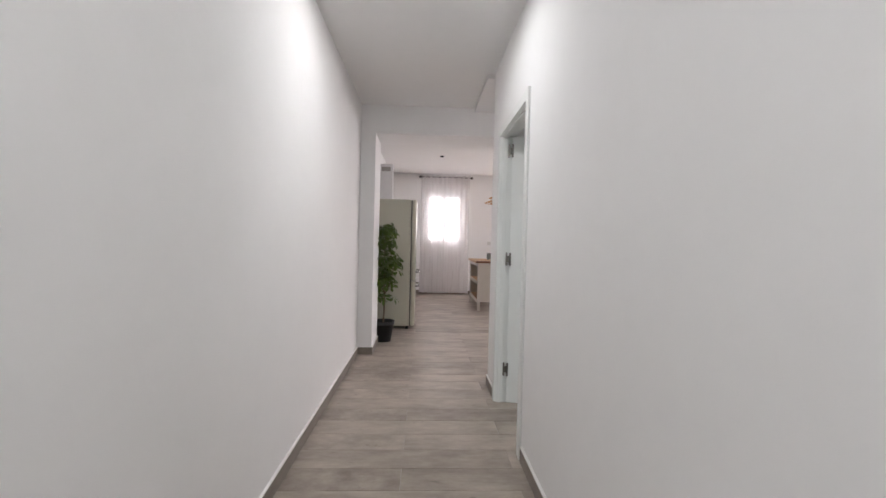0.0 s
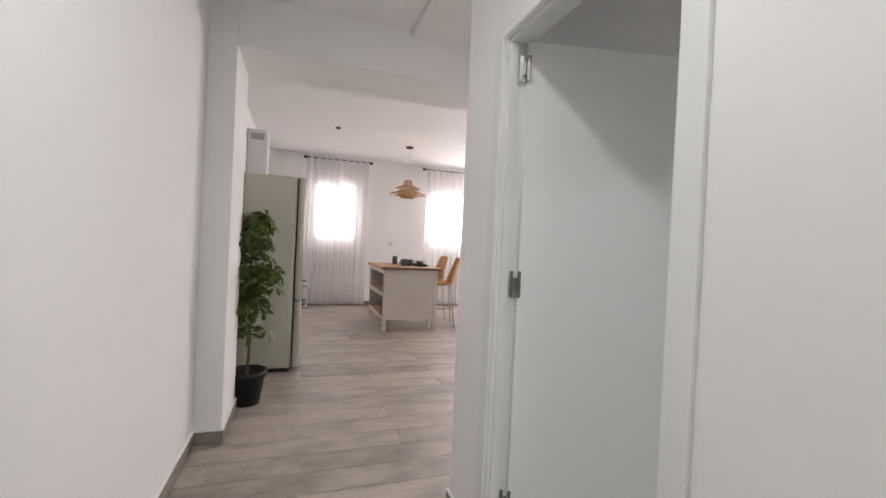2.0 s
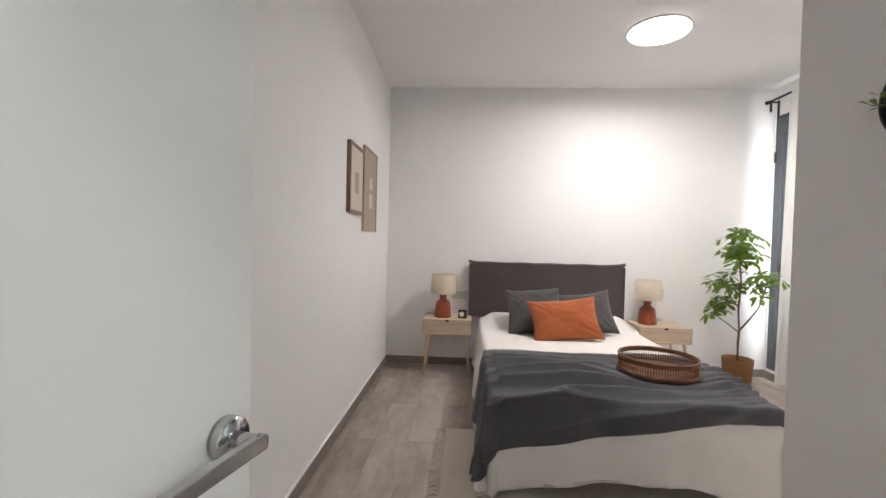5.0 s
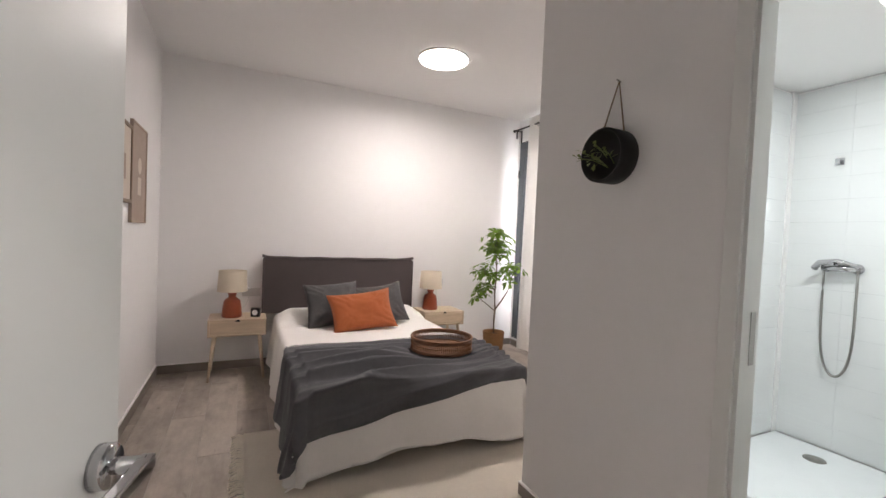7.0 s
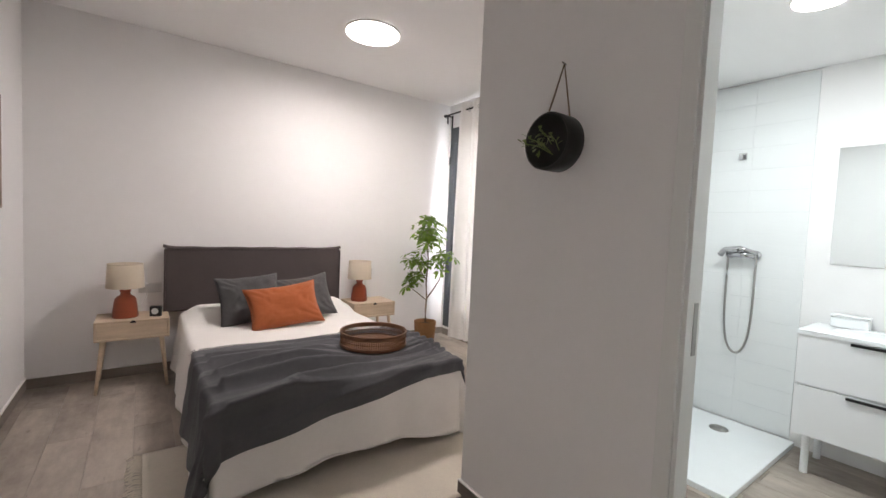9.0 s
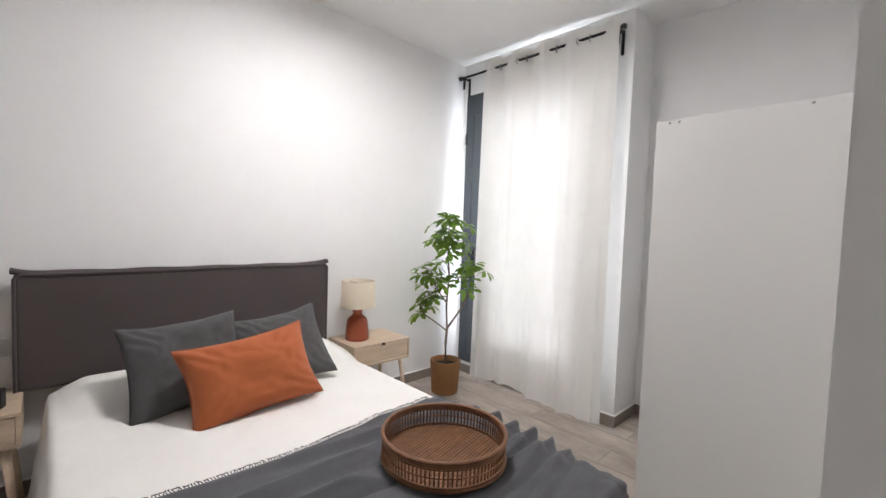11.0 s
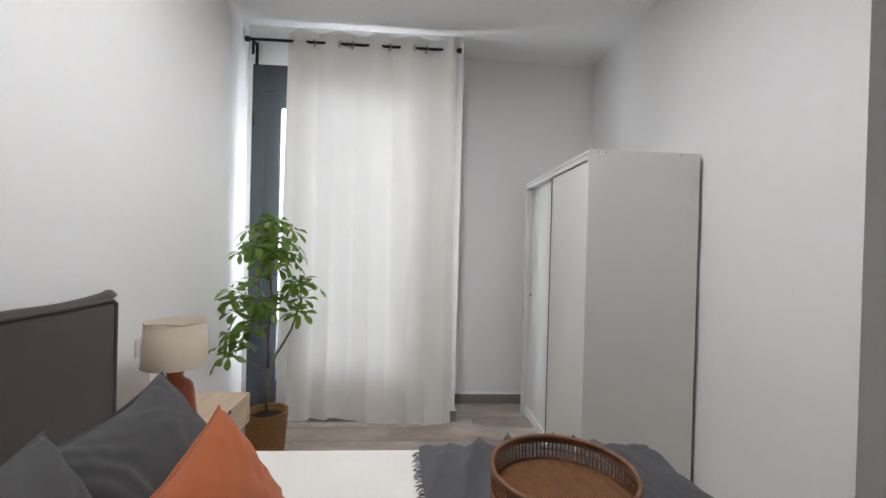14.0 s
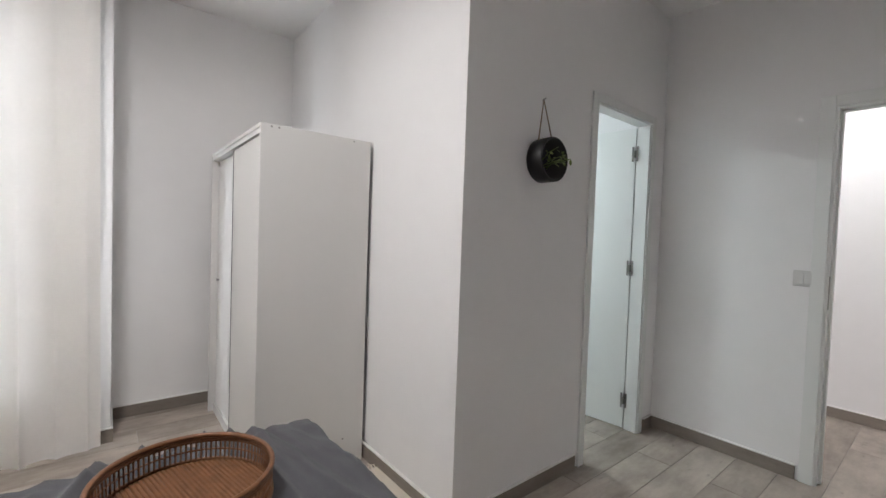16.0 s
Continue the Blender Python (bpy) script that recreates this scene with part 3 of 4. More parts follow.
# ---- bed ----
BX0, BX1, BY0, BY1, BZ = 3.22, 5.24, 1.17, 2.52, 0.485
bed = thing("bed", "double bed made with a white bedspread", "bed", pose(0, 0, 0))
part("base", boxes([((BX0 + 0.05, BY0 + 0.05, 0.14), (BX1, BY1 - 0.05, 0.28))], 0.01), OAK, bed)
for x in (BX0 + 0.12, BX1 - 0.12):
    for y in (BY0 + 0.12, BY1 - 0.12):
        part("leg", tube([(x, y, 0), (x, y, 0.15)], 0.025, 12), OAK, bed)
part("mattress", box((BX0 + 0.02, BY0 + 0.02, 0.28), (BX1, BY1 - 0.02, BZ - 0.012), 0.04), SPREAD, bed)


def pillow_rise(x, y):
    """The long bolster of sleeping pillows under the spread at the head."""
    t = max(0.0, 1 - abs(x - 5.06) / 0.22)
    e = max(0.0, min(1.0, (y - BY0 + 0.02) / 0.12)) * max(0.0, min(1.0, (BY1 + 0.02 - y) / 0.12))
    return 0.11 * (1 - (1 - t) ** 2) * e ** 0.5


def drape(x, y, lift, seed, flare=0.10, wave=0.02):
    """Lay the cloth point (x, y), flat on the bed's top plane, over the bed: what lies past an edge hangs down."""
    ox, oy = max(0.0, BX0 - x), max(0.0, BY0 - y, y - BY1)
    sy = -1 if y < (BY0 + BY1) / 2 else 1
    drop = math.hypot(ox, oy) if ox * oy == 0 else max(ox, oy) + 0.25 * min(ox, oy)
    r = 0.03
    px, py = max(x, BX0), min(max(y, BY0), BY1)
    z = BZ + lift + pillow_rise(px, py)
    if drop > 0:
        bend = min(drop, r)
        fall = max(0.0, drop - r * 0.6)
        n = noise.noise(Vector((x * 5.0, y * 5.0, seed)))
        along = y if ox > oy else x
        fold = wave * math.sin(along * 15 + 3 * noise.noise(Vector((along * 2.2, seed, 0.0)))) * min(1.0, fall / 0.25)
        out = bend * 0.7 + flare * fall + fold + 0.02 * n * min(1, fall * 4) + lift
        tot = max(math.hypot(ox, oy), 1e-6)
        corner = 1.0 + 0.45 * min(ox, oy) / max(ox, oy, 1e-6)
        px -= out * corner * ox / tot
        py += sy * out * corner * oy / tot
        z -= fall
    else:
        z += 0.004 * noise.noise(Vector((x * 3, y * 3, seed + 5)))
    return px, py, z


def spread_point(u, v):
    hang = 0.45
    x = BX0 - hang + (BX1 - 0.01 - BX0 + hang) * u
    y = BY0 - 0.45 + (BY1 - BY0 + 0.90) * v
    p = drape(x, y, 0.0, 1.0, 0.12, 0.016)
    z = p[2]
    if x < BX0:
        z = max(z, 0.03 + 0.09 * math.sin(3.1 * max(0.0, min(1.0, (y - BY0) / (BY1 - BY0)))))
    return (p[0], p[1], max(z, 0.03 + 0.012 * math.sin(x * 9)))


sp = part("bedspread", grid(96, 100, spread_point), SPREAD, bed, "white woven bedspread hanging to the floor", True)
sol = sp.modifiers.new("thickness", "SOLIDIFY")
sol.thickness, sol.offset = 0.006, 1.0

hbd = part("headboard", box((5.262, 1.135, 0.52), (5.338, 2.655, 1.055), 0.02), UPHOLSTERY, bed, "taupe-grey upholstered headboard")
part("piping", tube([(5.262, 1.14, 0.53), (5.262, 1.14, 1.04), (5.262, 1.16, 1.055), (5.262, 2.63, 1.055), (5.262, 2.65, 1.04), (5.262, 2.65, 0.53)], 0.007, 8), UPHOLSTERY, hbd)
part("flange", grid(60, 3, lambda u, v: (5.264 + 0.06 * v, 1.130 + 1.530 * u, 1.052 + 0.020 * math.sin(math.pi * v) + 0.020 * abs(2 * u - 1) ** 14 + 0.002 * math.sin(u * 31))), UPHOLSTERY, hbd, "folded cover edge", True).modifiers.new("thickness", "SOLIDIFY").thickness = 0.012
for y in (1.45, 2.40):
    part("leg", box((5.29, y, 0), (5.33, y + 0.06, 0.54), 0.004), OAK, bed)


# the throw lies aslant over the foot of the bed
def throw_point(u, v):
    y = 1.17 - 0.30 + (2.58 + 0.40 - 0.87) * v
    head = 4.10 + 0.02 * math.sin(v * 9) - 0.05 * v
    foot = 3.13 - 0.34 * max(0.0, v - 0.22) ** 1.1
    x = foot + (head - foot) * u
    # the folds fan out across the bed from beyond the window side
    phi = math.atan2(x - 3.58, y - 0.1)
    w = phi * 78 + 6.0 * noise.noise(Vector((x * 1.6, y * 0.9, 3.0))) + 1.1 * noise.noise(Vector((x * 5, y * 2.2, 1.0)))
    crest = 1 - abs(math.sin(w * 0.5)) ** 0.75
    minor = 0.5 + 0.5 * math.sin(w * 1.7 + 4 * noise.noise(Vector((x * 3, y * 1.5, 6.0))))
    patch = max(0.0, min(1.3, 0.80 + 1.6 * noise.noise(Vector((x * 2.4, y * 1.1, 8.0)))))
    calm = min(1.0, 0.2 + 2.2 * (1 - u)) * min(1.0, 0.3 + 2.5 * u)
    lift = 0.010 + (0.066 * crest * patch + 0.008 * minor) * calm + 0.004 * noise.noise(Vector((x * 14, y * 9, 2.0)))
    lift = 0.010 + (lift - 0.010) * (0.45 if y > 2.50 or y < 1.20 else 1.0)
    near = math.hypot(x - 3.675, y - 1.525)
    lift = min(lift, 0.014 + max(0.0, near - 0.20) * 0.25)
    p = drape(x, y, lift, 1.0, 0.12, 0.016)
    return (p[0], p[1], max(p[2], 0.10))


throw = part("throw_blanket", grid(220, 130, throw_point), THROW, None, "charcoal grey woven throw lying rumpled across the bed", True)
tagged(throw, category="blanket")
tm = throw.modifiers.new("thickness", "SOLIDIFY")
tm.thickness, tm.offset = 0.005, 1.0
bm = bmesh.new()
rnd = random.Random(5)
for k in range(150):
    v = 0.16 + 0.66 * k / 150
    p = Vector(throw_point(1.0, v)) + Vector((0, 0, 0.006))
    add_tube(bm, [p, p + Vector((0.012, rnd.uniform(-0.006, 0.006), 0.002)), p + Vector((rnd.uniform(0.016, 0.03), rnd.uniform(-0.014, 0.014), -0.004))], 0.0016, 4)
fr = part("fringe", bm, THROW, throw)


# ---- cushions ----
def cushion(name, label, w, h, t, mat, m, seed, group=""):
    """A filled cushion: pinched corners, full middle, soft creases."""
    def half(sign):
        def f(u, v):
            a, b = 2 * u - 1, 2 * v - 1
            edge = (1 - abs(a) ** 2.6) * (1 - abs(b) ** 2.6)
            pin = 1 - 0.13 * (1 - a * a) * abs(b) ** 2
            pin2 = 1 - 0.10 * (1 - b * b) * abs(a) ** 2
            n = noise.noise(Vector((a * 1.8, b * 1.8, seed + sign)))
            fine = noise.noise(Vector((a * 5 + 3 * n, b * 4, seed + 3 * sign)))
            # creases run in from the corners
            c = abs(a) * abs(b)
            cre = 0.012 * math.sin(16 * (abs(a) - abs(b)) + 5 * n) * c * edge ** 0.4
            return (a * w / 2 * pin2 + 0.006 * n * (1 - edge), sign * (t / 2 * max(edge, 0.0) ** 0.5 + 0.020 * n * edge + 0.008 * fine * edge + cre + 0.002), b * h / 2 * pin + 0.010 * n * abs(b) ** 3)
        return f
    bm = grid(44, 36, half(1))
    grid(44, 36, half(-1), bm)
    bmesh.ops.remove_doubles(bm, verts=bm.verts, dist=0.005)
    ob = part(name, bm, mat, None, label, True)
    ob.matrix_basis = m
    tagged(ob, category="cushion", group=group)
    ks = [k / 10 - 1 for k in range(20)]
    loop = [(k * w / 2, 0, -h / 2 * (1 - 0.13 * (1 - k * k))) for k in ks] + [(w / 2 * (1 - 0.10 * (1 - k * k)), 0, k * h / 2) for k in ks]
    loop += [(-k * w / 2, 0, h / 2 * (1 - 0.13 * (1 - k * k))) for k in ks] + [(-w / 2 * (1 - 0.10 * (1 - k * k)), 0, -k * h / 2) for k in ks]
    part("seam", tube(loop, 0.004, 6, closed=True), mat, ob)
    return ob


TOP = BZ + 0.004
cushion("cushion", "dark grey linen cushion leaning on the pillows", 0.49, 0.44, 0.16, GREYCUSH, pose(4.80, 2.08, TOP + 0.183, 0, 0, 0) @ pose(0, 0, 0, 0, 0, 90) @ pose(0, 0, 0, 34, 4, 0), 1.0, "grey cushions")
cushion("cushion", "dark grey linen cushion leaning on the pillows", 0.48, 0.43, 0.15, GREYCUSH, pose(4.83, 1.63, TOP + 0.172, 0, 0, 0) @ pose(0, 0, 0, 0, 0, 84) @ pose(0, 0, 0, 38, 8, 0), 6.0, "grey cushions")
cushion("cushion", "burnt orange rectangular linen cushion on the bed", 0.57, 0.37, 0.17, ORANGE, pose(4.57, 1.87, TOP + 0.155, 0, 0, 0) @ pose(0, 0, 0, 0, 0, 92) @ pose(0, 0, 0, 30, 6, 0), 11.0)

# ---- wicker tray on the throw ----
tray = thing("wicker_tray", "round brown wicker tray on the throw", "tray", pose(3.675, 1.525, BZ + 0.034, 0, 0, 12))
R, HT = 0.215, 0.092
for k in range(34):
    x = -R + 0.012 + k * (2 * R - 0.024) / 33
    half = math.sqrt(max(R * R - x * x, 0.0004)) - 0.006
    part("base_cane", tube([(x, -half, 0.006 + 0.001 * (k % 3)), (x, half, 0.006 + 0.001 * ((k + 1) % 3))], 0.0062, 6), WICKER, tray)
for k in range(96):
    a = 2 * math.pi * k / 96
    c, s = math.cos(a), math.sin(a)
    part("upright_cane", tube([(R * c, R * s, 0.0), ((R + 0.004) * c, (R + 0.004) * s, HT)], 0.0031, 5), WICKER, tray)
for z, r in ((0.004, 0.006), (0.014, 0.005), (0.045, 0.0028), (0.073, 0.0042), (0.081, 0.0045), (HT, 0.0075)):
    part("hoop", tube([((R + 0.003) * math.cos(2 * math.pi * i / 48), (R + 0.003) * math.sin(2 * math.pi * i / 48), z) for i in range(48)], r, 8, closed=True), WICKER, tray, "", True)

# ---- rug ----
RX0, RX1, RY0, RY1 = 2.66, 3.87, 0.90, 2.80
rug = tagged(part("rug", grid(40, 60, lambda u, v: (RX0 + (RX1 - RX0) * u + 0.012 * math.sin(v * 7), RY0 + (RY1 - RY0) * v, 0.012 + 0.003 * math.sin(v * 19 + u * 5) * math.sin(u * 9))), RUGCLOTH, None, "cream cotton rug with fringed ends under the bed", True), category="rug")
rm = rug.modifiers.new("thickness", "SOLIDIFY")
rm.thickness, rm.offset = 0.008, -1
for side, ya in ((1, RY1), (-1, RY0)):
    bm = bmesh.new()
    rnd = random.Random(9 + side)
    for k in range(64):
        x = RX0 + 0.01 + (RX1 - RX0 - 0.02) * k / 63 + 0.012 * math.sin((1 if side > 0 else 0) * 7)
        q = Vector((x, ya, 0.010))
        for _ in range(2):
            j1, j2 = rnd.uniform(-0.008, 0.008), rnd.uniform(-0.02, 0.02)
            add_tube(bm, [q, q + Vector((j1, side * 0.03, 0.008)), q + Vector((j2, side * rnd.uniform(0.055, 0.075), -0.004))], 0.0045, 5, 0.003)
    part("fringe", bm, RUGCLOTH, rug, "knotted cream tassels")


# ---- nightstands ----
def nightstand(m, label):
    n = thing("nightstand", label, "nightstand", m, group="nightstands beside the bed")
    w, d, h, t = 0.46, 0.34, 0.53, 0.016
    part("body", boxes([((-d / 2, -w / 2, h - t), (d / 2, w / 2, h)), ((-d / 2, -w / 2, h - 0.145), (d / 2, w / 2, h - 0.145 + t)), ((-d / 2, -w / 2, h - 0.145 + t), (d / 2, -w / 2 + t, h - t)), ((-d / 2, w / 2 - t, h - 0.145 + t), (d / 2, w / 2, h - t)), ((d / 2 - t, -w / 2 + t, h - 0.145 + t), (d / 2, w / 2 - t, h - t))], 0.002), ASH, n)
    dr = part("drawer", box((-d / 2 + 0.003, -w / 2 + t + 0.002, h - 0.145 + t + 0.002), (-d / 2 + 0.02, w / 2 - t - 0.002, h - t - 0.002), 0.0015), ASH, n)
    # no cut in the drawer: a black half disc gives the notch's inner shade
    notch = lathe([(0, 0), (0.019, 0), (0.019, 0.003), (0, 0.003)], 20)
    for v in list(notch.verts):
        if v.co.y > 0.001:
            v.co.y = 0.0
    nk = part("finger_notch_shade", notch, BLACK, dr, "black half disc painting the shade inside the finger notch")
    nk.matrix_basis = Matrix.Translation((-d / 2 + 0.0028, 0, h - t - 0.003)) @ pose(0, 0, 0, 0, -90, 0) @ pose(0, 0, 0, 0, 0, 90)
    for sx in (-1, 1):
        for sy in (-1, 1):
            part("leg", tube([(sx * (d / 2 - 0.045), sy * (w / 2 - 0.05), h - 0.145), (sx * (d / 2 - 0.0), sy * (w / 2 - 0.012), 0)], 0.017, 12, 0.011), ASH, n, "", True)
    return n


nightstand(pose(5.165, 2.855, 0), "pale ash nightstand with a drawer and splayed legs")
nightstand(pose(5.125, 0.868, 0), "pale ash nightstand with a drawer and splayed legs")


def table_lamp(m):
    l = thing("table_lamp", "terracotta table lamp with cream drum shade", "table lamp", m, group="bedside lamps")
    part("base", lathe([(0, 0), (0.070, 0), (0.074, 0.006), (0.072, 0.03), (0.066, 0.09), (0.060, 0.125), (0.050, 0.14), (0.032, 0.152), (0.026, 0.165), (0.032, 0.18), (0.034, 0.195), (0, 0.195)], 36), TERRACOTTA, l, "glazed terracotta base", True)
    sh = bmesh.new()
    lathe([(0.108, 0.205), (0.100, 0.365), (0.097, 0.365), (0.105, 0.205), (0.108, 0.205)], 40, sh)
    s = part("shade", sh, SHADE, l, "cream linen drum shade", True)
    for z, r in ((0.206, 0.107), (0.364, 0.0995)):
        part("rim", tube([(r * math.cos(2 * math.pi * i / 40), r * math.sin(2 * math.pi * i / 40), z) for i in range(40)], 0.0025, 6, closed=True), SHADE, s)
    sp_ = tube([(-0.098, 0, 0.35), (0.098, 0, 0.35)], 0.002, 5)
    add_tube(sp_, [(0, 0, 0.19), (0, 0, 0.35)], 0.006, 8)
    part("spider", sp_, STEEL, l)
    part("bulb", lathe([(0, 0.22), (0.012, 0.222), (0.026, 0.26), (0.026, 0.28), (0.014, 0.302), (0, 0.307)], 16), PORCELAIN, l, "unlit white bulb", True)


table_lamp(pose(5.15, 2.905, 0.53) @ Matrix.Scale(1.13, 4))
table_lamp(pose(5.14, 0.965, 0.53) @ Matrix.Scale(1.13, 4))
cl = thing("alarm_clock", "small black square clock with white round dial", "clock", pose(5.10, 2.712, 0.53, 0, 0, -20))
part("case", box((-0.02, -0.038, 0), (0.02, 0.038, 0.08), 0.005), BLACKPLASTIC, cl)
part("dial", lathe([(0, 0), (0.024, 0), (0.024, 0.002), (0, 0.002)], 28), PORCELAIN, cl).matrix_basis = pose(-0.0205, 0, 0.042, 0, -90, 0)


def socket(at, rot, holes=2, label="white double wall socket"):
    s = thing("wall_socket", label, "socket", pose(*at, 0, 0, rot))
    part("plate", box((-0.04 * holes, -0.009, -0.041), (0.04 * holes, 0, 0.041), 0.003), PLASTIC, s)
    for k in range(holes):
        part("insert", lathe([(0.021, 0), (0.021, 0.002), (0.018, 0.001), (0.017, -0.004), (0, -0.004)], 20), PLASTIC, s).matrix_basis = pose(-0.04 * holes + 0.04 + 0.08 * k, -0.0095, 0, 90, 0, 0)


socket((5.36, 2.745, 0.72), -90)
socket((5.36, 0.80, 0.80), -90)
for y, ya in ((2.905, 2.77), (0.975, 0.80)):
    cb = thing("lamp_cable", "thin white lamp cable hanging at the wall", "cable")
    pts = [(5.20, y, 0.535), (5.28, (y + ya) / 2 + 0.02, 0.56), (5.33, ya + 0.02, 0.60), (5.347, ya, 0.66), (5.347, ya, 0.74)]
    part("wire", tube(pts, 0.003, 6), PLASTIC, cb)
    part("plug", tube([(5.352, ya, 0.745), (5.315, ya, 0.745)], 0.017, 14), PLASTIC, cb)


# ---- potted umbrella trees ----
def leaf_shape(bm, base, way, up, length, width):
    """One pointed leaflet, folded a little along its rib."""
    side = way.cross(up).normalized()
    pts = []
    for t, w, sag in ((0.0, 0.0, 0.0), (0.22, 0.34, 0.01), (0.5, 0.86, -0.01), (0.74, 1.0, -0.06), (0.92, 0.62, -0.12), (1.0, 0.0, -0.16)):
        c = base + way * (length * t) + up * (sag * length)
        pts.append((c, side * (w * width / 2), up * (0.12 * w * width)))
    rows = []
    for c, s, r in pts:
        rows.append([bm.verts.new(c - s + r), bm.verts.new(c), bm.verts.new(c + s + r)] if s.length > 1e-6 else [bm.verts.new(c)])
    for a, b in zip(rows, rows[1:]):
        if len(a) == 1:
            bm.faces.new((a[0], b[1], b[0])), bm.faces.new((a[0], b[2], b[1]))
        elif len(b) == 1:
            bm.faces.new((a[0], a[1], b[0])), bm.faces.new((a[1], a[2], b[0]))
        else:
            bm.faces.new((a[0], a[1], b[1], b[0])), bm.faces.new((a[1], a[2], b[2], b[1]))


def umbrella_tree(name, label, m, pot_h, limbs, clusters, leaf_len, leaf_wid, mat, seed, centre_fn):
    """Trunk and limbs with whorls of leaflets on thin stalks."""
    rnd = random.Random(seed)
    t = thing(name, label, "potted plant", m)
    trunk = bmesh.new()
    for pts, r0, r1 in limbs:
        add_tube(trunk, pts, r0, 8, r1)
    part("trunk", trunk, BARK, t, "thin branching trunk", True)
    spine = [Vector(p) for pts, a, b in limbs for p in pts[1:]]
    for k in range(clusters):
        c = centre_fn(rnd)
        bm = bmesh.new()
        near = min(spine, key=lambda p: (p - c).length)
        part("stalk", tube([near, near.lerp(c, 0.5) + Vector((0, 0, 0.02)), c], 0.0026, 5, 0.0018), STEM, t)
        out = Vector((c.x - near.x, c.y - near.y, 0.02))
        axis = (out.normalized() * rnd.uniform(0.3, 0.9) + Vector((rnd.uniform(-0.3, 0.3), rnd.uniform(-0.3, 0.3), rnd.uniform(0.5, 1.0)))).normalized()
        q = axis.to_track_quat("Z", "Y")
        n = rnd.choice((6, 7, 8))
        spin = rnd.uniform(0, 6.28)
        for i in range(n):
            a = spin + 2 * math.pi * i / n
            droop = rnd.uniform(-0.38, 0.05)
            way = q @ Vector((math.cos(a), math.sin(a), droop)).normalized()
            up = (q @ Vector((0.2 * math.cos(a), 0.2 * math.sin(a), 1))).normalized()
            leaf_shape(bm, c + way * 0.012, way, up, leaf_len * rnd.uniform(0.75, 1.15), leaf_wid * rnd.uniform(0.85, 1.15))
        part("leaf_whorl", bm, mat, t, "", True)
    return t


def bedroom_crown(rnd):
    """A round upper mass over a looser lower one that leans aside and leaves the fork bare."""
    while True:
        p = Vector((rnd.uniform(-1, 1), rnd.uniform(-1, 1), rnd.uniform(-1, 1)))
        if not 0.25 < p.length < 1:
            continue
        pick = rnd.random()
        if pick < 0.46:
            return Vector((p.x * 0.19, p.y * 0.19, 1.25 + p.z * 0.21))
        if pick < 0.74:
            return Vector((p.x * 0.13 + 0.11, p.y * 0.13 + 0.09, 0.89 + p.z * 0.19))
        if pick < 0.84:
            return Vector((p.x * 0.07 + 0.15, p.y * 0.08 + 0.12, 0.66 + p.z * 0.08))
        return Vector((p.x * 0.12 - 0.17, p.y * 0.10 - 0.10, 0.97 + p.z * 0.14))


plant1 = umbrella_tree("potted_plant", "green umbrella tree in a woven brown pot", pose(5.02, 0.20, 0), 0.3, [
    ([(0, 0, 0.25), (0.004, 0, 0.40), (0, -0.005, 0.52)], 0.011, 0.010),
    ([(0, -0.005, 0.52), (-0.05, -0.05, 0.62), (-0.11, -0.09, 0.74), (-0.16, -0.11, 0.92)], 0.009, 0.005),
    ([(0, -0.005, 0.52), (0.0, 0.01, 0.70), (-0.01, 0.0, 0.95), (0, 0.02, 1.2), (0, 0.01, 1.40)], 0.009, 0.005),
    ([(0, -0.005, 0.50), (0.08, 0.06, 0.57), (0.15, 0.11, 0.62)], 0.006, 0.004),
    ([(0, 0, 0.72), (0.06, 0.05, 0.82), (0.12, 0.09, 0.95)], 0.006, 0.004)], 60, 0.097, 0.038, LEAF, 21, bedroom_crown)
PR0, PR1, PH = 0.098, 0.118, 0.265
bmw = lathe([(0, 0), (PR0, 0), (PR1, PH), (PR1 - 0.01, PH), (PR0 - 0.008, 0.02), (0, 0.02)], 40)
pot = part("woven_pot", bmw, material("woven_raffia", (0.30, 0.145, 0.055), 0.7, 0, 0.35, 60, 0.8, 160, (1, 1, 2.5)), plant1, "brown woven basket pot")
for k in range(26):
    z = 0.006 + k * (PH - 0.008) / 25
    r = PR0 + (PR1 - PR0) * z / PH + 0.0015
    part("woven_band", tube([((r + 0.0018 * (-1) ** (i + k)) * math.cos(2 * math.pi * i / 44) and (r + 0.0018 * (-1) ** (i + k)) * math.cos(2 * math.pi * i / 44), (r + 0.0018 * (-1) ** (i + k)) * math.sin(2 * math.pi * i / 44), z) for i in range(44)], 0.0052, 5, closed=True), pot.data.materials[0], pot)
part("soil", lathe([(0, PH - 0.035), (PR1 - 0.012, PH - 0.04)], 24), SOIL, plant1)


def living_crown(rnd):
    z = rnd.uniform(0.52, 1.40)
    w = 0.11 + 0.09 * math.sin(math.pi * (z - 0.45) / 1.1)
    a, r = rnd.uniform(0, 6.28), math.sqrt(rnd.random())
    return Vector((w * r * math.cos(a), w * r * math.sin(a), z))


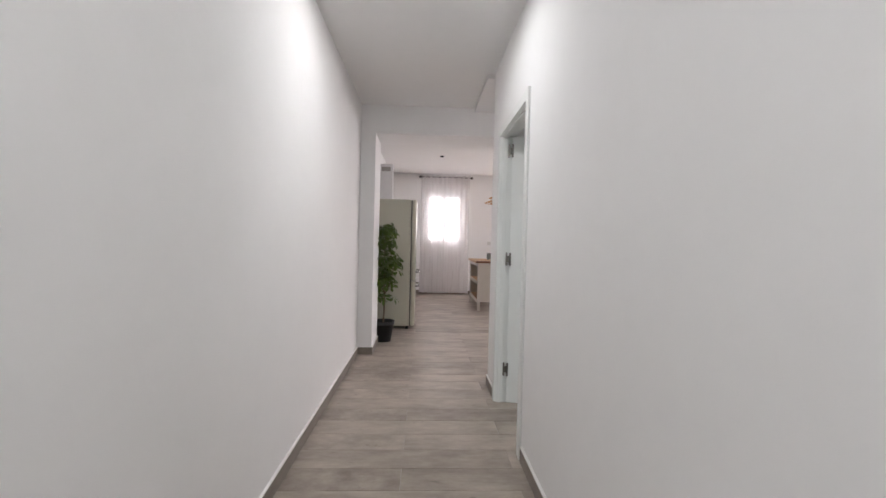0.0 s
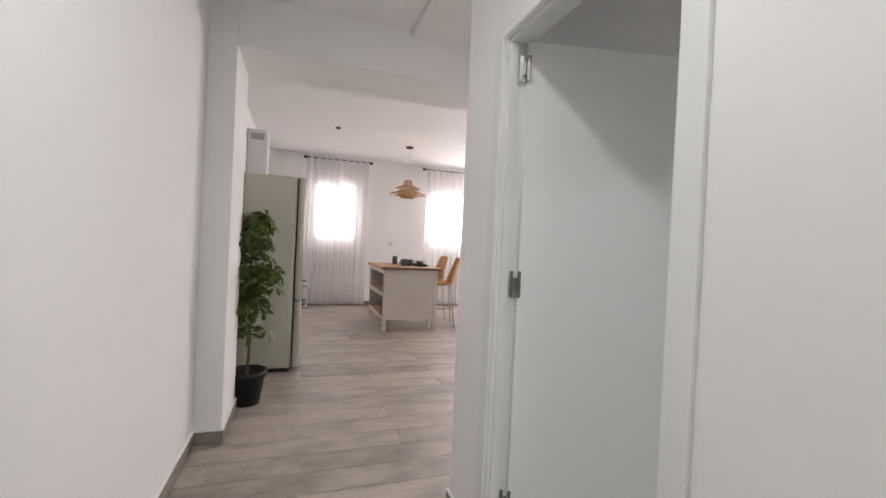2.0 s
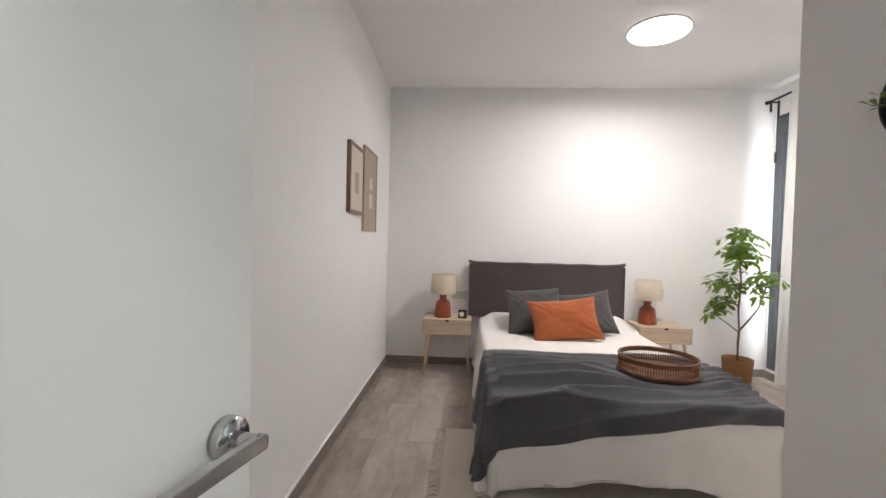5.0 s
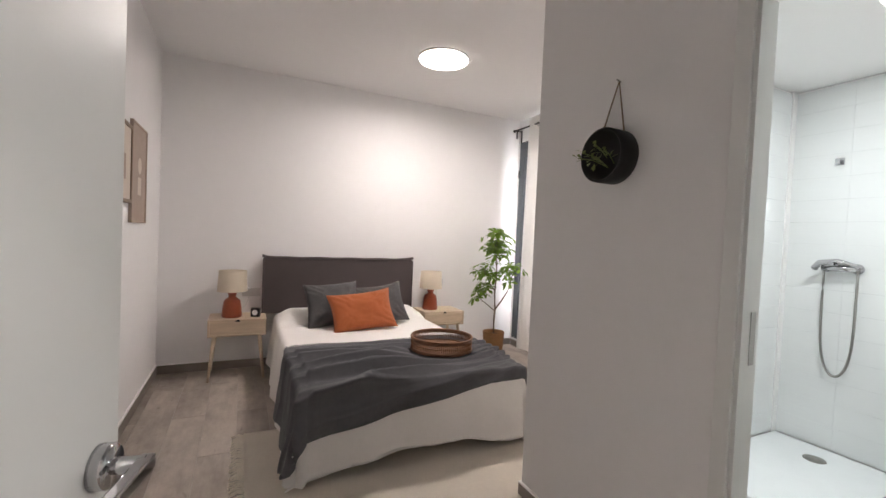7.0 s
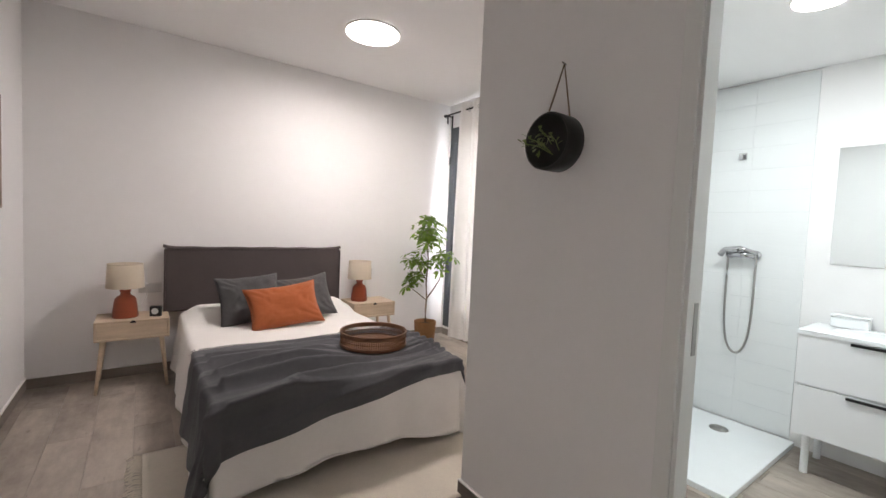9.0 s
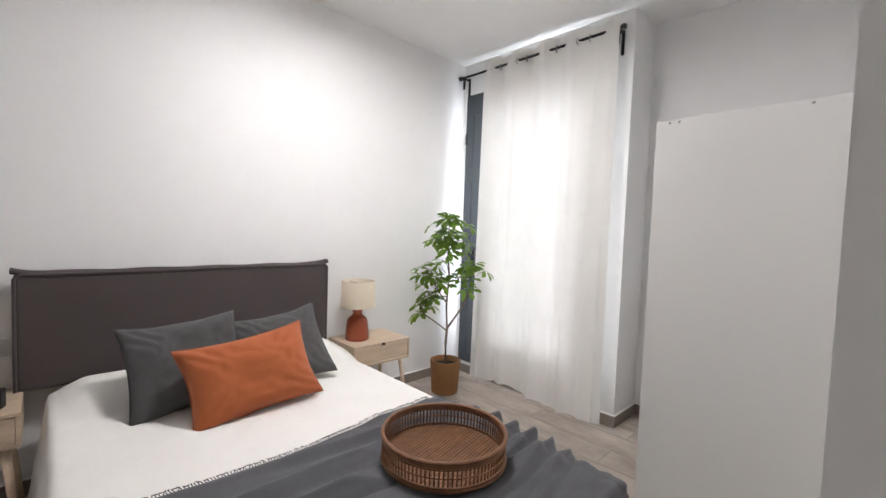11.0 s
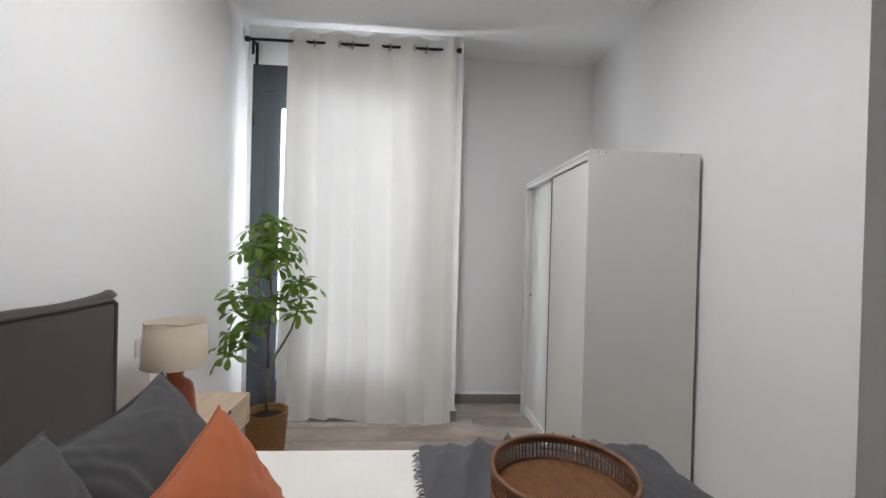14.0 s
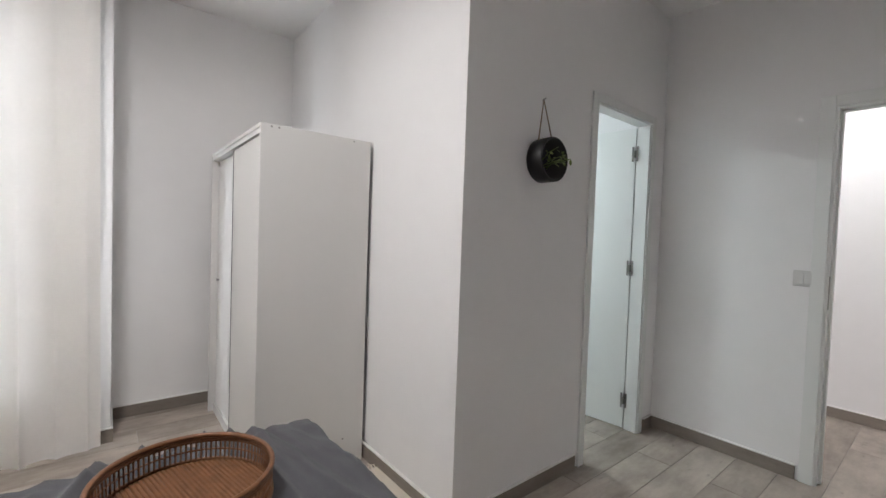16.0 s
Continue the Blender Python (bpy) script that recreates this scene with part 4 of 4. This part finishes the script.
plant2 = umbrella_tree("potted_plant", "leafy green tree in a black plastic pot", pose(-0.285, 5.12, 0), 0.25, [
    ([(0, 0, 0.2), (0.01, 0, 0.45), (0, 0.0, 0.75), (0.0, 0, 1.1), (0.01, 0, 1.36)], 0.012, 0.006),
    ([(0, 0, 0.55), (0.08, -0.02, 0.72), (0.12, -0.03, 0.9)], 0.006, 0.004),
    ([(0, 0, 0.6), (-0.08, 0.02, 0.78), (-0.1, 0.02, 1.0)], 0.006, 0.004)], 105, 0.095, 0.038, LEAF_DARK, 33, living_crown)
part("pot", lathe([(0, 0), (0.095, 0), (0.125, 0.20), (0.135, 0.20), (0.138, 0.245), (0.128, 0.245), (0.115, 0.19), (0.09, 0.02), (0, 0.02)], 36), BLACKPLASTIC, plant2, "black plastic nursery pot", True)
part("soil", lathe([(0, 0.215), (0.12, 0.205)], 24), SOIL, plant2)

# ---- wardrobe ----
wd = thing("wardrobe", "white laminate wardrobe with two sliding doors", "wardrobe")
X0, X1, Y0, Y1, HW = 2.715, 3.295, -0.43, 0.75, 1.79
for nm, lo, hi in (("side_panel", (X0, Y1 - 0.018, 0), (X1, Y1, HW)), ("side_panel", (X0, Y0, 0), (X1, Y0 + 0.018, HW)), ("top_panel", (X0, Y0 + 0.018, HW - 0.018), (X1, Y1 - 0.018, HW)), ("plinth", (X0, Y0 + 0.018, 0), (X1 - 0.03, Y1 - 0.018, 0.06)), ("back_panel", (X0, Y0 + 0.018, 0.06), (X0 + 0.006, Y1 - 0.018, HW - 0.018))):
    part(nm, box(lo, hi, 0.001), WHITELAM, wd)
part("top_rail", box((X1 - 0.075, Y0 + 0.018, HW - 0.045), (X1 - 0.004, Y1 - 0.018, HW - 0.019), 0.001), WHITELAM, wd)
part("sliding_door", box((X1 - 0.030, 0.16, 0.045), (X1 - 0.014, Y1 - 0.022, HW - 0.05), 0.001), WHITELAM, wd)
dr = part("sliding_door", box((X1 - 0.060, Y0 + 0.022, 0.045), (X1 - 0.044, 0.20, HW - 0.05), 0.001), WHITELAM, wd)
part("knob", lathe([(0, 0), (0.008, 0), (0.006, 0.008), (0.011, 0.016), (0, 0.018)], 14), CHROME, dr).matrix_basis = pose(X1 - 0.044, Y0 + 0.07, 0.93, 0, 90, 0)
# dark strip paints in the shade of the step between the sliding doors
part("door_gap_shade", box((X1 - 0.0435, 0.135, 0.045), (X1 - 0.016, 0.1595, HW - 0.05)), RUBBER_GAP_SHADE, wd, "dark strip put in for the shade between the doors")
for x, z in ((X1 - 0.05, HW - 0.012), (X1 - 0.085, HW - 0.012), (X0 + 0.1, HW - 0.012), (X1 - 0.13, 0.15), (X0 + 0.12, 0.15)):
    part("screw_cap", lathe([(0, 0), (0.005, 0), (0.004, 0.0012), (0, 0.0012)], 12), STEEL, wd).matrix_basis = pose(x, Y1, z, -90, 0, 0)


# ---- hanging planter, pictures, switches ----
hp = thing("hanging_planter", "black round wall planter with green sprigs hanging on a cord", "planter", pose(2.195, 1.515, 1.668))
drum = lathe([(0, 0), (0.103, 0), (0.106, 0.004), (0.106, 0.085), (0.103, 0.088), (0.095, 0.088), (0.095, 0.010), (0, 0.010)], 40)
part("drum", drum, BLACK, hp, "black metal drum open to the front", True).matrix_basis = pose(0, 0, 0, -90, 0, 0)
part("cord", tube([(-0.055, 0.03, 0.09), (0.0, 0.008, 0.30), (0.055, 0.03, 0.09)], 0.0035, 6), CORD, hp, "jute cord loop")
part("nail", tube([(0, 0, 0.298), (0, 0.022, 0.303)], 0.003, 8), STEEL, hp)
bm, rnd = bmesh.new(), random.Random(3)
for k in range(5):
    a = Vector((rnd.uniform(-0.03, 0.03), 0.03, rnd.uniform(-0.06, 0.0)))
    tip = a + Vector((rnd.uniform(-0.10, 0.05), rnd.uniform(0.06, 0.13), rnd.uniform(0.0, 0.05)))
    add_tube(bm, [a, a.lerp(tip, 0.5) + Vector((0, 0, 0.01)), tip], 0.002, 5)
    for j in range(7):
        c = a.lerp(tip, 0.35 + 0.65 * j / 6)
        way = Vector((rnd.uniform(-1, 1), rnd.uniform(-0.2, 1), rnd.uniform(-0.5, 0.8))).normalized()
        leaf_shape(bm, c, way, Vector((0.1, 0.3, 1)).normalized(), 0.032, 0.014)
part("sprigs", bm, material("pale_green_sprig", (0.17, 0.22, 0.06), 0.5, 0, 0.3, 30), hp, "pale green sprigs")


def picture(name, label, x0, x1, z0, z1, frame_w, depth, frame_mat, face_mat, motif):
    p = thing(name, label, "picture", group="pictures on the bedroom wall")
    y = 3.50
    part("frame", boxes([((x0, y - depth, z0), (x0 + frame_w, y, z1)), ((x1 - frame_w, y - depth, z0), (x1, y, z1)), ((x0 + frame_w, y - depth, z0), (x1 - frame_w, y, z0 + frame_w)), ((x0 + frame_w, y - depth, z1 - frame_w), (x1 - frame_w, y, z1))], 0.002), frame_mat, p)
    part("print", box((x0 + frame_w, y - depth + 0.008, z0 + frame_w), (x1 - frame_w, y - 0.002, z1 - frame_w)), face_mat, p)
    cx, cz = (x0 + x1) / 2, (z0 + z1) / 2
    if motif == "arch":
        part("motif", lathe([(0, 0), (0.055, 0), (0.055, 0.001), (0, 0.001)], 28), PAPER, p, "pale round shape").matrix_basis = pose(cx + 0.02, y - depth + 0.0078, cz + 0.06, 90, 0, 0)
        part("motif", box((cx - 0.03, y - depth + 0.0068, cz - 0.14), (cx + 0.07, y - depth + 0.0075, cz - 0.02)), PAPER, p, "pale block shape")
    else:
        part("motif", box((cx - 0.05, y - depth + 0.0068, cz - 0.10), (cx + 0.05, y - depth + 0.0075, cz + 0.05), 0.0), INK, p, "beige block shape")


picture("framed_picture", "beige abstract print in a thin brown wooden frame", 3.84, 4.22, 1.45, 1.93, 0.022, 0.028, FRAMEWOOD, PAPER, "block")
picture("canvas_picture", "beige abstract print on a flat canvas", 4.26, 4.70, 1.33, 1.99, 0.012, 0.02, INK, INK, "arch")
sw = thing("light_switch", "white double light switch beside the door", "switch", pose(WX1, 2.30, 1.12, 0, 0, 90))
part("plate", box((-0.048, -0.010, -0.044), (0.048, 0, 0.044), 0.003), PLASTIC, sw)
for k in (-1, 1):
    part("rocker", box((k * 0.018 - 0.017, -0.014, -0.034), (k * 0.018 + 0.017, -0.010, 0.034), 0.002), PLASTIC, sw)
sw2 = thing("light_switch", "white light switch between the living room windows", "switch", pose(1.74, 9.95, 1.22))
part("plate", box((-0.04, -0.010, -0.041), (0.04, 0, 0.041), 0.003), PLASTIC, sw2)
part("rocker", box((-0.027, -0.014, -0.027), (0.027, -0.010, 0.027), 0.002), PLASTIC, sw2)

# ---- bathroom ----
st = thing("shower_tray", "white textured resin shower tray on the floor", "shower tray")
part("tray", box((1.915, -0.655, 0.0), (2.60, 0.41, 0.035), 0.006), SHOWERTRAY, st)
part("drain_cover", lathe([(0, 0.035), (0.058, 0.035), (0.056, 0.039), (0, 0.040)], 32), STEEL, st, "round steel drain cover", True).matrix_basis = pose(2.27, -0.42, 0)
sm = thing("shower_mixer", "chrome wall shower mixer with looped hose", "shower mixer", pose(2.29, -0.668, 1.235))
bm = tube([(-0.085, 0.05, 0), (0.085, 0.05, 0)], 0.022, 18)
for x in (-0.075, 0.075):
    add_tube(bm, [(x, 0, 0), (x, 0.05, 0)], 0.016, 14)
    add_tube(bm, [(x, 0.0, 0), (x, 0.012, 0)], 0.032, 20)
part("body", bm, CHROME, sm, "", True)
part("lever", boxes([((0.0, 0.05, 0.02), (0.018, 0.13, 0.034)), ((-0.006, 0.04, 0.015), (0.024, 0.075, 0.045))], 0.004), CHROME, sm)
part("hand_shower", tube([(-0.10, 0.055, 0.012), (0.0, 0.075, 0.045), (0.09, 0.085, 0.03), (0.12, 0.07, -0.01)], 0.014, 12, 0.02), CHROME, sm, "", True)
part("hose", tube([(-0.005 + 0.085 * math.cos(a), 0.04, -0.012 - 0.69 * max(0.0, math.sin(a)) ** 0.38) for a in [math.pi * (0.5 - 0.5 * math.cos(math.pi * t / 40)) for t in range(41)]], 0.0075, 10), STEEL, sm, "brushed metal hose", True)
hk = thing("shower_hook", "small chrome shower head holder on the tiles", "holder", pose(2.34, -0.668, 1.93))
part("holder", boxes([((-0.024, 0, -0.024), (0.024, 0.012, 0.024)), ((-0.012, 0.012, -0.018), (0.012, 0.04, 0.012))], 0.003), CHROME, hk)
vn = thing("vanity_unit", "white gloss vanity unit with two drawers and legs", "vanity")
VX0, VX1, VY0, VY1 = 1.16, 1.855, -0.675, -0.275
part("body", box((VX0, VY0, 0.235), (VX1, VY1 - 0.02, 0.815), 0.002), WHITEGLOSS, vn)
for z0, z1 in ((0.235, 0.52), (0.53, 0.815)):
    dr = part("drawer", box((VX0, VY1 - 0.0195, z0), (VX1, VY1, z1), 0.002), WHITEGLOSS, vn)
    part("handle", box((VX0 + 0.12, VY1, z1 - 0.02), (VX1 - 0.22, VY1 + 0.014, z1 - 0.006), 0.002), BLACK, dr, "black edge pull")
for x in (VX0 + 0.06, VX1 - 0.06):
    for y in (VY0 + 0.06, VY1 - 0.06):
        part("leg", tube([(x, y, 0), (x, y, 0.236)], 0.019, 14), WHITEGLOSS, vn)
wb = thing("washbasin", "white ceramic washbasin top on the vanity", "washbasin")
part("basin", boxes([((VX0 - 0.005, VY0, 0.8155), (VX1 + 0.006, VY1 + 0.008, 0.84))], 0.004), PORCELAIN, wb)
part("bowl_rim", tube([(1.50 + 0.24 * math.cos(2 * math.pi * i / 40), -0.46 + 0.13 * math.sin(2 * math.pi * i / 40), 0.84) for i in range(40)], 0.006, 8, closed=True), PORCELAIN, wb)
tap = thing("tap", "black basin tap on the washbasin", "tap", pose(1.46, -0.62, 0.84))
tb = tube([(0, 0, 0), (0, 0, 0.10)], 0.02, 14)
add_tube(tb, [(0, 0, 0.085), (0, 0.11, 0.095)], 0.012, 10)
part("body", tb, BLACK, tap, "", True)
sb = thing("storage_box", "white rounded box standing on the washbasin", "box", pose(1.70, -0.61, 0.841))
part("body", box((-0.085, -0.04, 0), (0.085, 0.04, 0.062), 0.012), PORCELAIN, sb)
part("lid", box((-0.086, -0.041, 0.0625), (0.086, 0.041, 0.075), 0.005), PORCELAIN, sb)
mi = thing("bathroom_mirror", "frameless rectangular wall mirror above the basin", "mirror")
part("glass", box((1.18, -0.679, 1.21), (1.83, -0.672, 1.93), 0.001), MIRROR, mi)


# ---- living room ----
fg = thing("refrigerator", "cream enamel retro fridge freezer beside the plant", "refrigerator", pose(-0.205, 6.10, 0))
part("body", box((-0.29, -0.31, 0.04), (0.215, 0.31, 1.80), 0.03), CREAM, fg)
for z0, z1 in ((0.045, 0.665), (0.675, 1.80)):
    d = part("door", box((0.222, -0.31, z0), (0.285, 0.31, z1), 0.028), CREAM, fg, "rounded cream door")
    zh = z1 - 0.07 if z0 < 0.1 else z0 + 0.12
    part("handle", tube([(0.28, 0.27, zh - 0.0), (0.33, 0.25, zh), (0.335, 0.0, zh), (0.33, -0.22, zh), (0.28, -0.24, zh)], 0.011, 8), CHROME, d, "chrome bar handle", True)
part("gasket", box((0.214, -0.30, 0.05), (0.223, 0.30, 1.79)), RUBBER_GAP_SHADE, fg)
for x in (-0.24, 0.18):
    for y in (-0.26, 0.26):
        part("foot", tube([(x, y, 0), (x, y, 0.045)], 0.02, 10), RUBBER_GAP_SHADE, fg)
vt = thing("extractor_duct", "grey boxed extractor duct at the ceiling", "duct")
part("duct", box((-0.638, 7.55, 1.75), (-0.40, 7.80, 2.60), 0.004), material("grey_duct_paint", (0.70, 0.70, 0.71), 0.5, 0, 0.03, 5), vt)
part("grille", box((-0.60, 7.545, 2.47), (-0.44, 7.5495, 2.55)), STEEL, vt)

isl = thing("kitchen_island", "cream kitchen island with wooden top and open shelves", "kitchen island")
IX0, IX1, IY0, IY1 = 1.17, 1.95, 7.48, 8.72
CREAMW = material("cream_painted_wood", (0.60, 0.55, 0.49), 0.5, 0, 0.03, 5, 0.03, 80)
part("worktop", box((IX0 - 0.04, IY0 - 0.03, 0.862), (IX1 + 0.05, IY1 + 0.03, 0.90), 0.003), OAK, isl, "warm oak worktop")
part("worktop_edge", box((IX0 - 0.04, IY0 - 0.034, 0.862), (IX1 + 0.05, IY0 - 0.0305, 0.898)), WALNUT, isl)
for x in (IX0, IX1 - 0.055):
    for y in (IY0, IY1 - 0.055):
        part("leg", box((x, y, 0), (x + 0.055, y + 0.055, 0.862), 0.003), CREAMW, isl)
part("end_panel", box((IX0 + 0.055, IY0 + 0.008, 0.16), (IX1 - 0.055, IY0 + 0.026, 0.862)), CREAMW, isl)
part("end_panel", box((IX0 + 0.055, IY1 - 0.026, 0.16), (IX1 - 0.055, IY1 - 0.008, 0.862)), CREAMW, isl)
part("back_panel", box((IX0 + 0.42, IY0 + 0.026, 0.16), (IX0 + 0.438, IY1 - 0.026, 0.862)), CREAMW, isl)
for z in (0.17, 0.50):
    part("shelf", box((IX0 + 0.005, IY0 + 0.03, z), (IX0 + 0.418, IY1 - 0.03, z + 0.03), 0.002), OAK, isl)
    part("shelf_rail", box((IX0, IY0 + 0.055, z - 0.03), (IX0 + 0.0045, IY1 - 0.055, z + 0.032)), CREAMW, isl)
part("top_rail", box((IX0, IY0 + 0.055, 0.80), (IX0 + 0.02, IY1 - 0.055, 0.862)), CREAMW, isl)


def mug(at, r, h, rot):
    g = thing("mug", "grey-green stoneware mug on the island", "mug", pose(*at, 0, 0, rot), "mugs on the island")
    part("body", lathe([(0, 0), (r * 0.85, 0), (r, h * 0.3), (r, h), (r - 0.005, h), (r - 0.006, 0.01), (0, 0.01)], 22), GREYMUG, g, "", True)
    part("handle", tube([(r - 0.004, 0, h * 0.75), (r + 0.025, 0, h * 0.7), (r + 0.025, 0, h * 0.35), (r - 0.004, 0, h * 0.28)], 0.006, 8), GREYMUG, g, "", True)


mug((1.48, 8.25, 0.90), 0.042, 0.13, 40)
mug((1.55, 7.95, 0.90), 0.05, 0.10, 200)
mug((1.63, 7.90, 0.90), 0.05, 0.10, 330)
for k in range(3):
    pl = thing("plate", "grey-green stoneware plate stacked on the island", "plate", pose(1.78 - 0.01 * k, 7.80 + 0.005 * k, 0.90 + 0.014 * k), "plates on the island")
    part("dish", lathe([(0, 0), (0.08, 0), (0.14 - 0.02 * k, 0.016), (0.14 - 0.02 * k, 0.02), (0.08, 0.006), (0, 0.006)], 30), GREYMUG, pl, "", True)
bw = thing("bowl", "grey-green stoneware bowl on the plates", "bowl", pose(1.76, 7.81, 0.948))
part("dish", lathe([(0, 0), (0.035, 0), (0.07, 0.035), (0.067, 0.035), (0.033, 0.006), (0, 0.006)], 26), GREYMUG, bw, "", True)


def bar_stool(m):
    s = thing("bar_stool", "honey rattan bar stool with black metal legs", "bar stool", m, "bar stools at the island")

    def shell(u, v):
        a = 2 * u - 1
        if v < 0.45:
            t = v / 0.45
            return (0.20 - 0.36 * t, a * (0.20 - 0.02 * t), 0.64 - 0.015 * math.sin(math.pi * t) + 0.03 * a * a)
        t = (v - 0.45) / 0.55
        return (-0.16 - 0.14 * t + 0.05 * a * a, a * (0.18 - 0.07 * t ** 2), 0.64 + 0.40 * t ** 1.05 + 0.02 * (1 - t) * a * a)
    sh = part("seat_shell", grid(14, 24, shell), RATTAN, s, "woven rattan seat and back", True)
    sh.modifiers.new("thickness", "SOLIDIFY").thickness = 0.018
    part("rim", tube([shell(0, k / 20) for k in range(21)] + [shell(k / 8, 1) for k in range(1, 8)] + [shell(1, 1 - k / 20) for k in range(21)] + [shell(1 - k / 8, 0) for k in range(1, 8)], 0.012, 8, closed=True), RATTAN, sh, "", True)
    for sx in (-1, 1):
        for sy in (-1, 1):
            part("leg", tube([(sx * 0.14, sy * 0.14, 0.63), (sx * 0.21, sy * 0.20, 0.0)], 0.009, 8), STEEL, s)
    for z, k in ((0.27, 0.0), ):
        q = 0.18
        for a, b in (((-q, -q), (q, -q)), ((q, -q), (q, q)), ((q, q), (-q, q)), ((-q, q), (-q, -q))):
            part("footrest", tube([(a[0], a[1] * 0.97, z), (b[0], b[1] * 0.97, z)], 0.008, 8), STEEL, s)
    return s


s1 = bar_stool(pose(2.15, 7.92, 0, 0, 0, 180 - 12))
copy_thing(s1, pose(2.16, 8.52, 0, 0, 0, 180 + 8))
dc = thing("dining_chair", "white shell dining chair with dark wooden legs", "chair", pose(3.02, 8.45, 0, 0, 0, 25))


def chair_shell(u, v):
    a = 2 * u - 1
    if v < 0.5:
        t = v / 0.5
        return (0.22 - 0.42 * t, a * 0.22, 0.45 - 0.02 * math.sin(math.pi * t) + 0.05 * a * a * t)
    t = (v - 0.5) / 0.5
    return (-0.20 - 0.10 * t + 0.08 * a * a, a * (0.22 - 0.05 * t * t), 0.45 + 0.38 * t + 0.05 * a * a * (1 - t))


part("seat_shell", grid(14, 22, chair_shell), PORCELAIN, dc, "moulded white seat and back", True).modifiers.new("thickness", "SOLIDIFY").thickness = 0.012
for sx in (-1, 1):
    for sy in (-1, 1):
        part("leg", tube([(sx * 0.13, sy * 0.13, 0.44), (sx * 0.22, sy * 0.21, 0)], 0.016, 10, 0.011), WALNUT, dc)
dt = thing("dining_table", "wooden dining table beside the white chair", "table")
part("tabletop", box((3.15, 7.9, 0.72), (4.45, 8.75, 0.75), 0.006), OAK, dt)
for x in (3.24, 4.36):
    for y in (7.98, 8.67):
        part("leg", tube([(x, y, 0.72), (x, y, 0)], 0.028, 10, 0.018), OAK, dt)

pd = thing("pendant_lamp", "tiered honey rattan pendant lamp over the island", "pendant lamp", pose(1.70, 8.52, 0))
part("canopy", lathe([(0, 2.84), (0.06, 2.84), (0.058, 2.815), (0, 2.81)], 24), WALNUT, pd, "", True)
part("cable", tube([(0, 0, 2.81), (0, 0, 2.25)], 0.0022, 6), PLASTIC, pd)
for r0, z0, r1, z1 in ((0.055, 2.28, 0.075, 2.20), (0.08, 2.20, 0.20, 2.15), (0.09, 2.13, 0.29, 2.05), (0.17, 2.05, 0.11, 2.00)):
    bm = bmesh.new()
    for k in range(5):
        t = k / 4
        r, z = r0 + (r1 - r0) * t, z0 + (z1 - z0) * t
        add_tube(bm, [(r * math.cos(2 * math.pi * i / 32), r * math.sin(2 * math.pi * i / 32), z) for i in range(32)], 0.006, 5, closed=True)
    for k in range(12):
        a = 2 * math.pi * k / 12
        add_tube(bm, [(r0 * math.cos(a), r0 * math.sin(a), z0), (r1 * math.cos(a), r1 * math.sin(a), z1)], 0.005, 5)
    part("shade_tier", bm, RATTAN, pd)
spt = thing("ceiling_spot", "small dark recessed ceiling fitting", "ceiling spot", pose(0.49, 7.87, 2.84))
part("ring", lathe([(0, -0.02), (0.03, -0.02), (0.036, 0), (0, 0)], 20), BLACK, spt, "", True)

# ---- floor planks ----
floor = structure("floor", box((-0.76, -1.62, -0.12), (6.32, 10.2, -0.004)), GROUT, "grey-brown wood-look porcelain plank floor")
ground = structure("ground", box((-60, -60, -0.5), (60, 60, -0.13)), GROUT, "pale ground outside")
PL, PW = 1.2, 0.20
plank_mesh = mesh_from(box((0.0015, 0.0015, -0.012), (PL - 0.0015, PW - 0.0015, 0.0), 0.0012), "floor_plank")
plank_mesh.materials.append(PLANK)
for row in range(54):
    y = -0.76 + row * PW
    if y > 9.95:
        break
    x = 0.10 - PL - (0.6 if row % 2 else 0.0)
    hi = 6.15 if y > 3.55 else 5.36
    lo = -0.64 if y > 4.9 else -0.5
    lo = 0.86 if y < 0.5 else lo
    while x < hi:
        if x + PL > lo:
            ob = new("floor_plank", plank_mesh)
            ob.parent = floor
            # planks at the walls are cut to length
            x_lo, x_hi = max(x, lo - 0.05), min(x + PL, hi + 0.05)
            ob.location = (x_lo, y, 0)
            ob.scale = ((x_hi - x_lo) / PL, 1, 1)
        x += PL

# ---- shower wall tiles ----
tiles = tagged(new("shower_wall_tiles"), "glossy white wavy wall tiles round the shower", "wall tiles", kind="structure")
TW, TT = 0.335, 0.15
tile_mesh = mesh_from(box((0.0003, 0, 0.0003), (TW - 0.0003, 0.010, TT - 0.0003), 0.0005), "tile")
tile_mesh.materials.append(SHOWERTILE)
for row in range(16):
    z = 0.036 + row * TT
    for col in range(2):
        ob = new("tile", tile_mesh)
        ob.parent = tiles
        ob.matrix_basis = pose(1.95 + col * TW, -0.68, z)
    for col in range(4):
        ob = new("tile", tile_mesh)
        ob.parent = tiles
        ob.matrix_basis = pose(2.62, -0.668 + col * TW, z, 0, 0, 90)
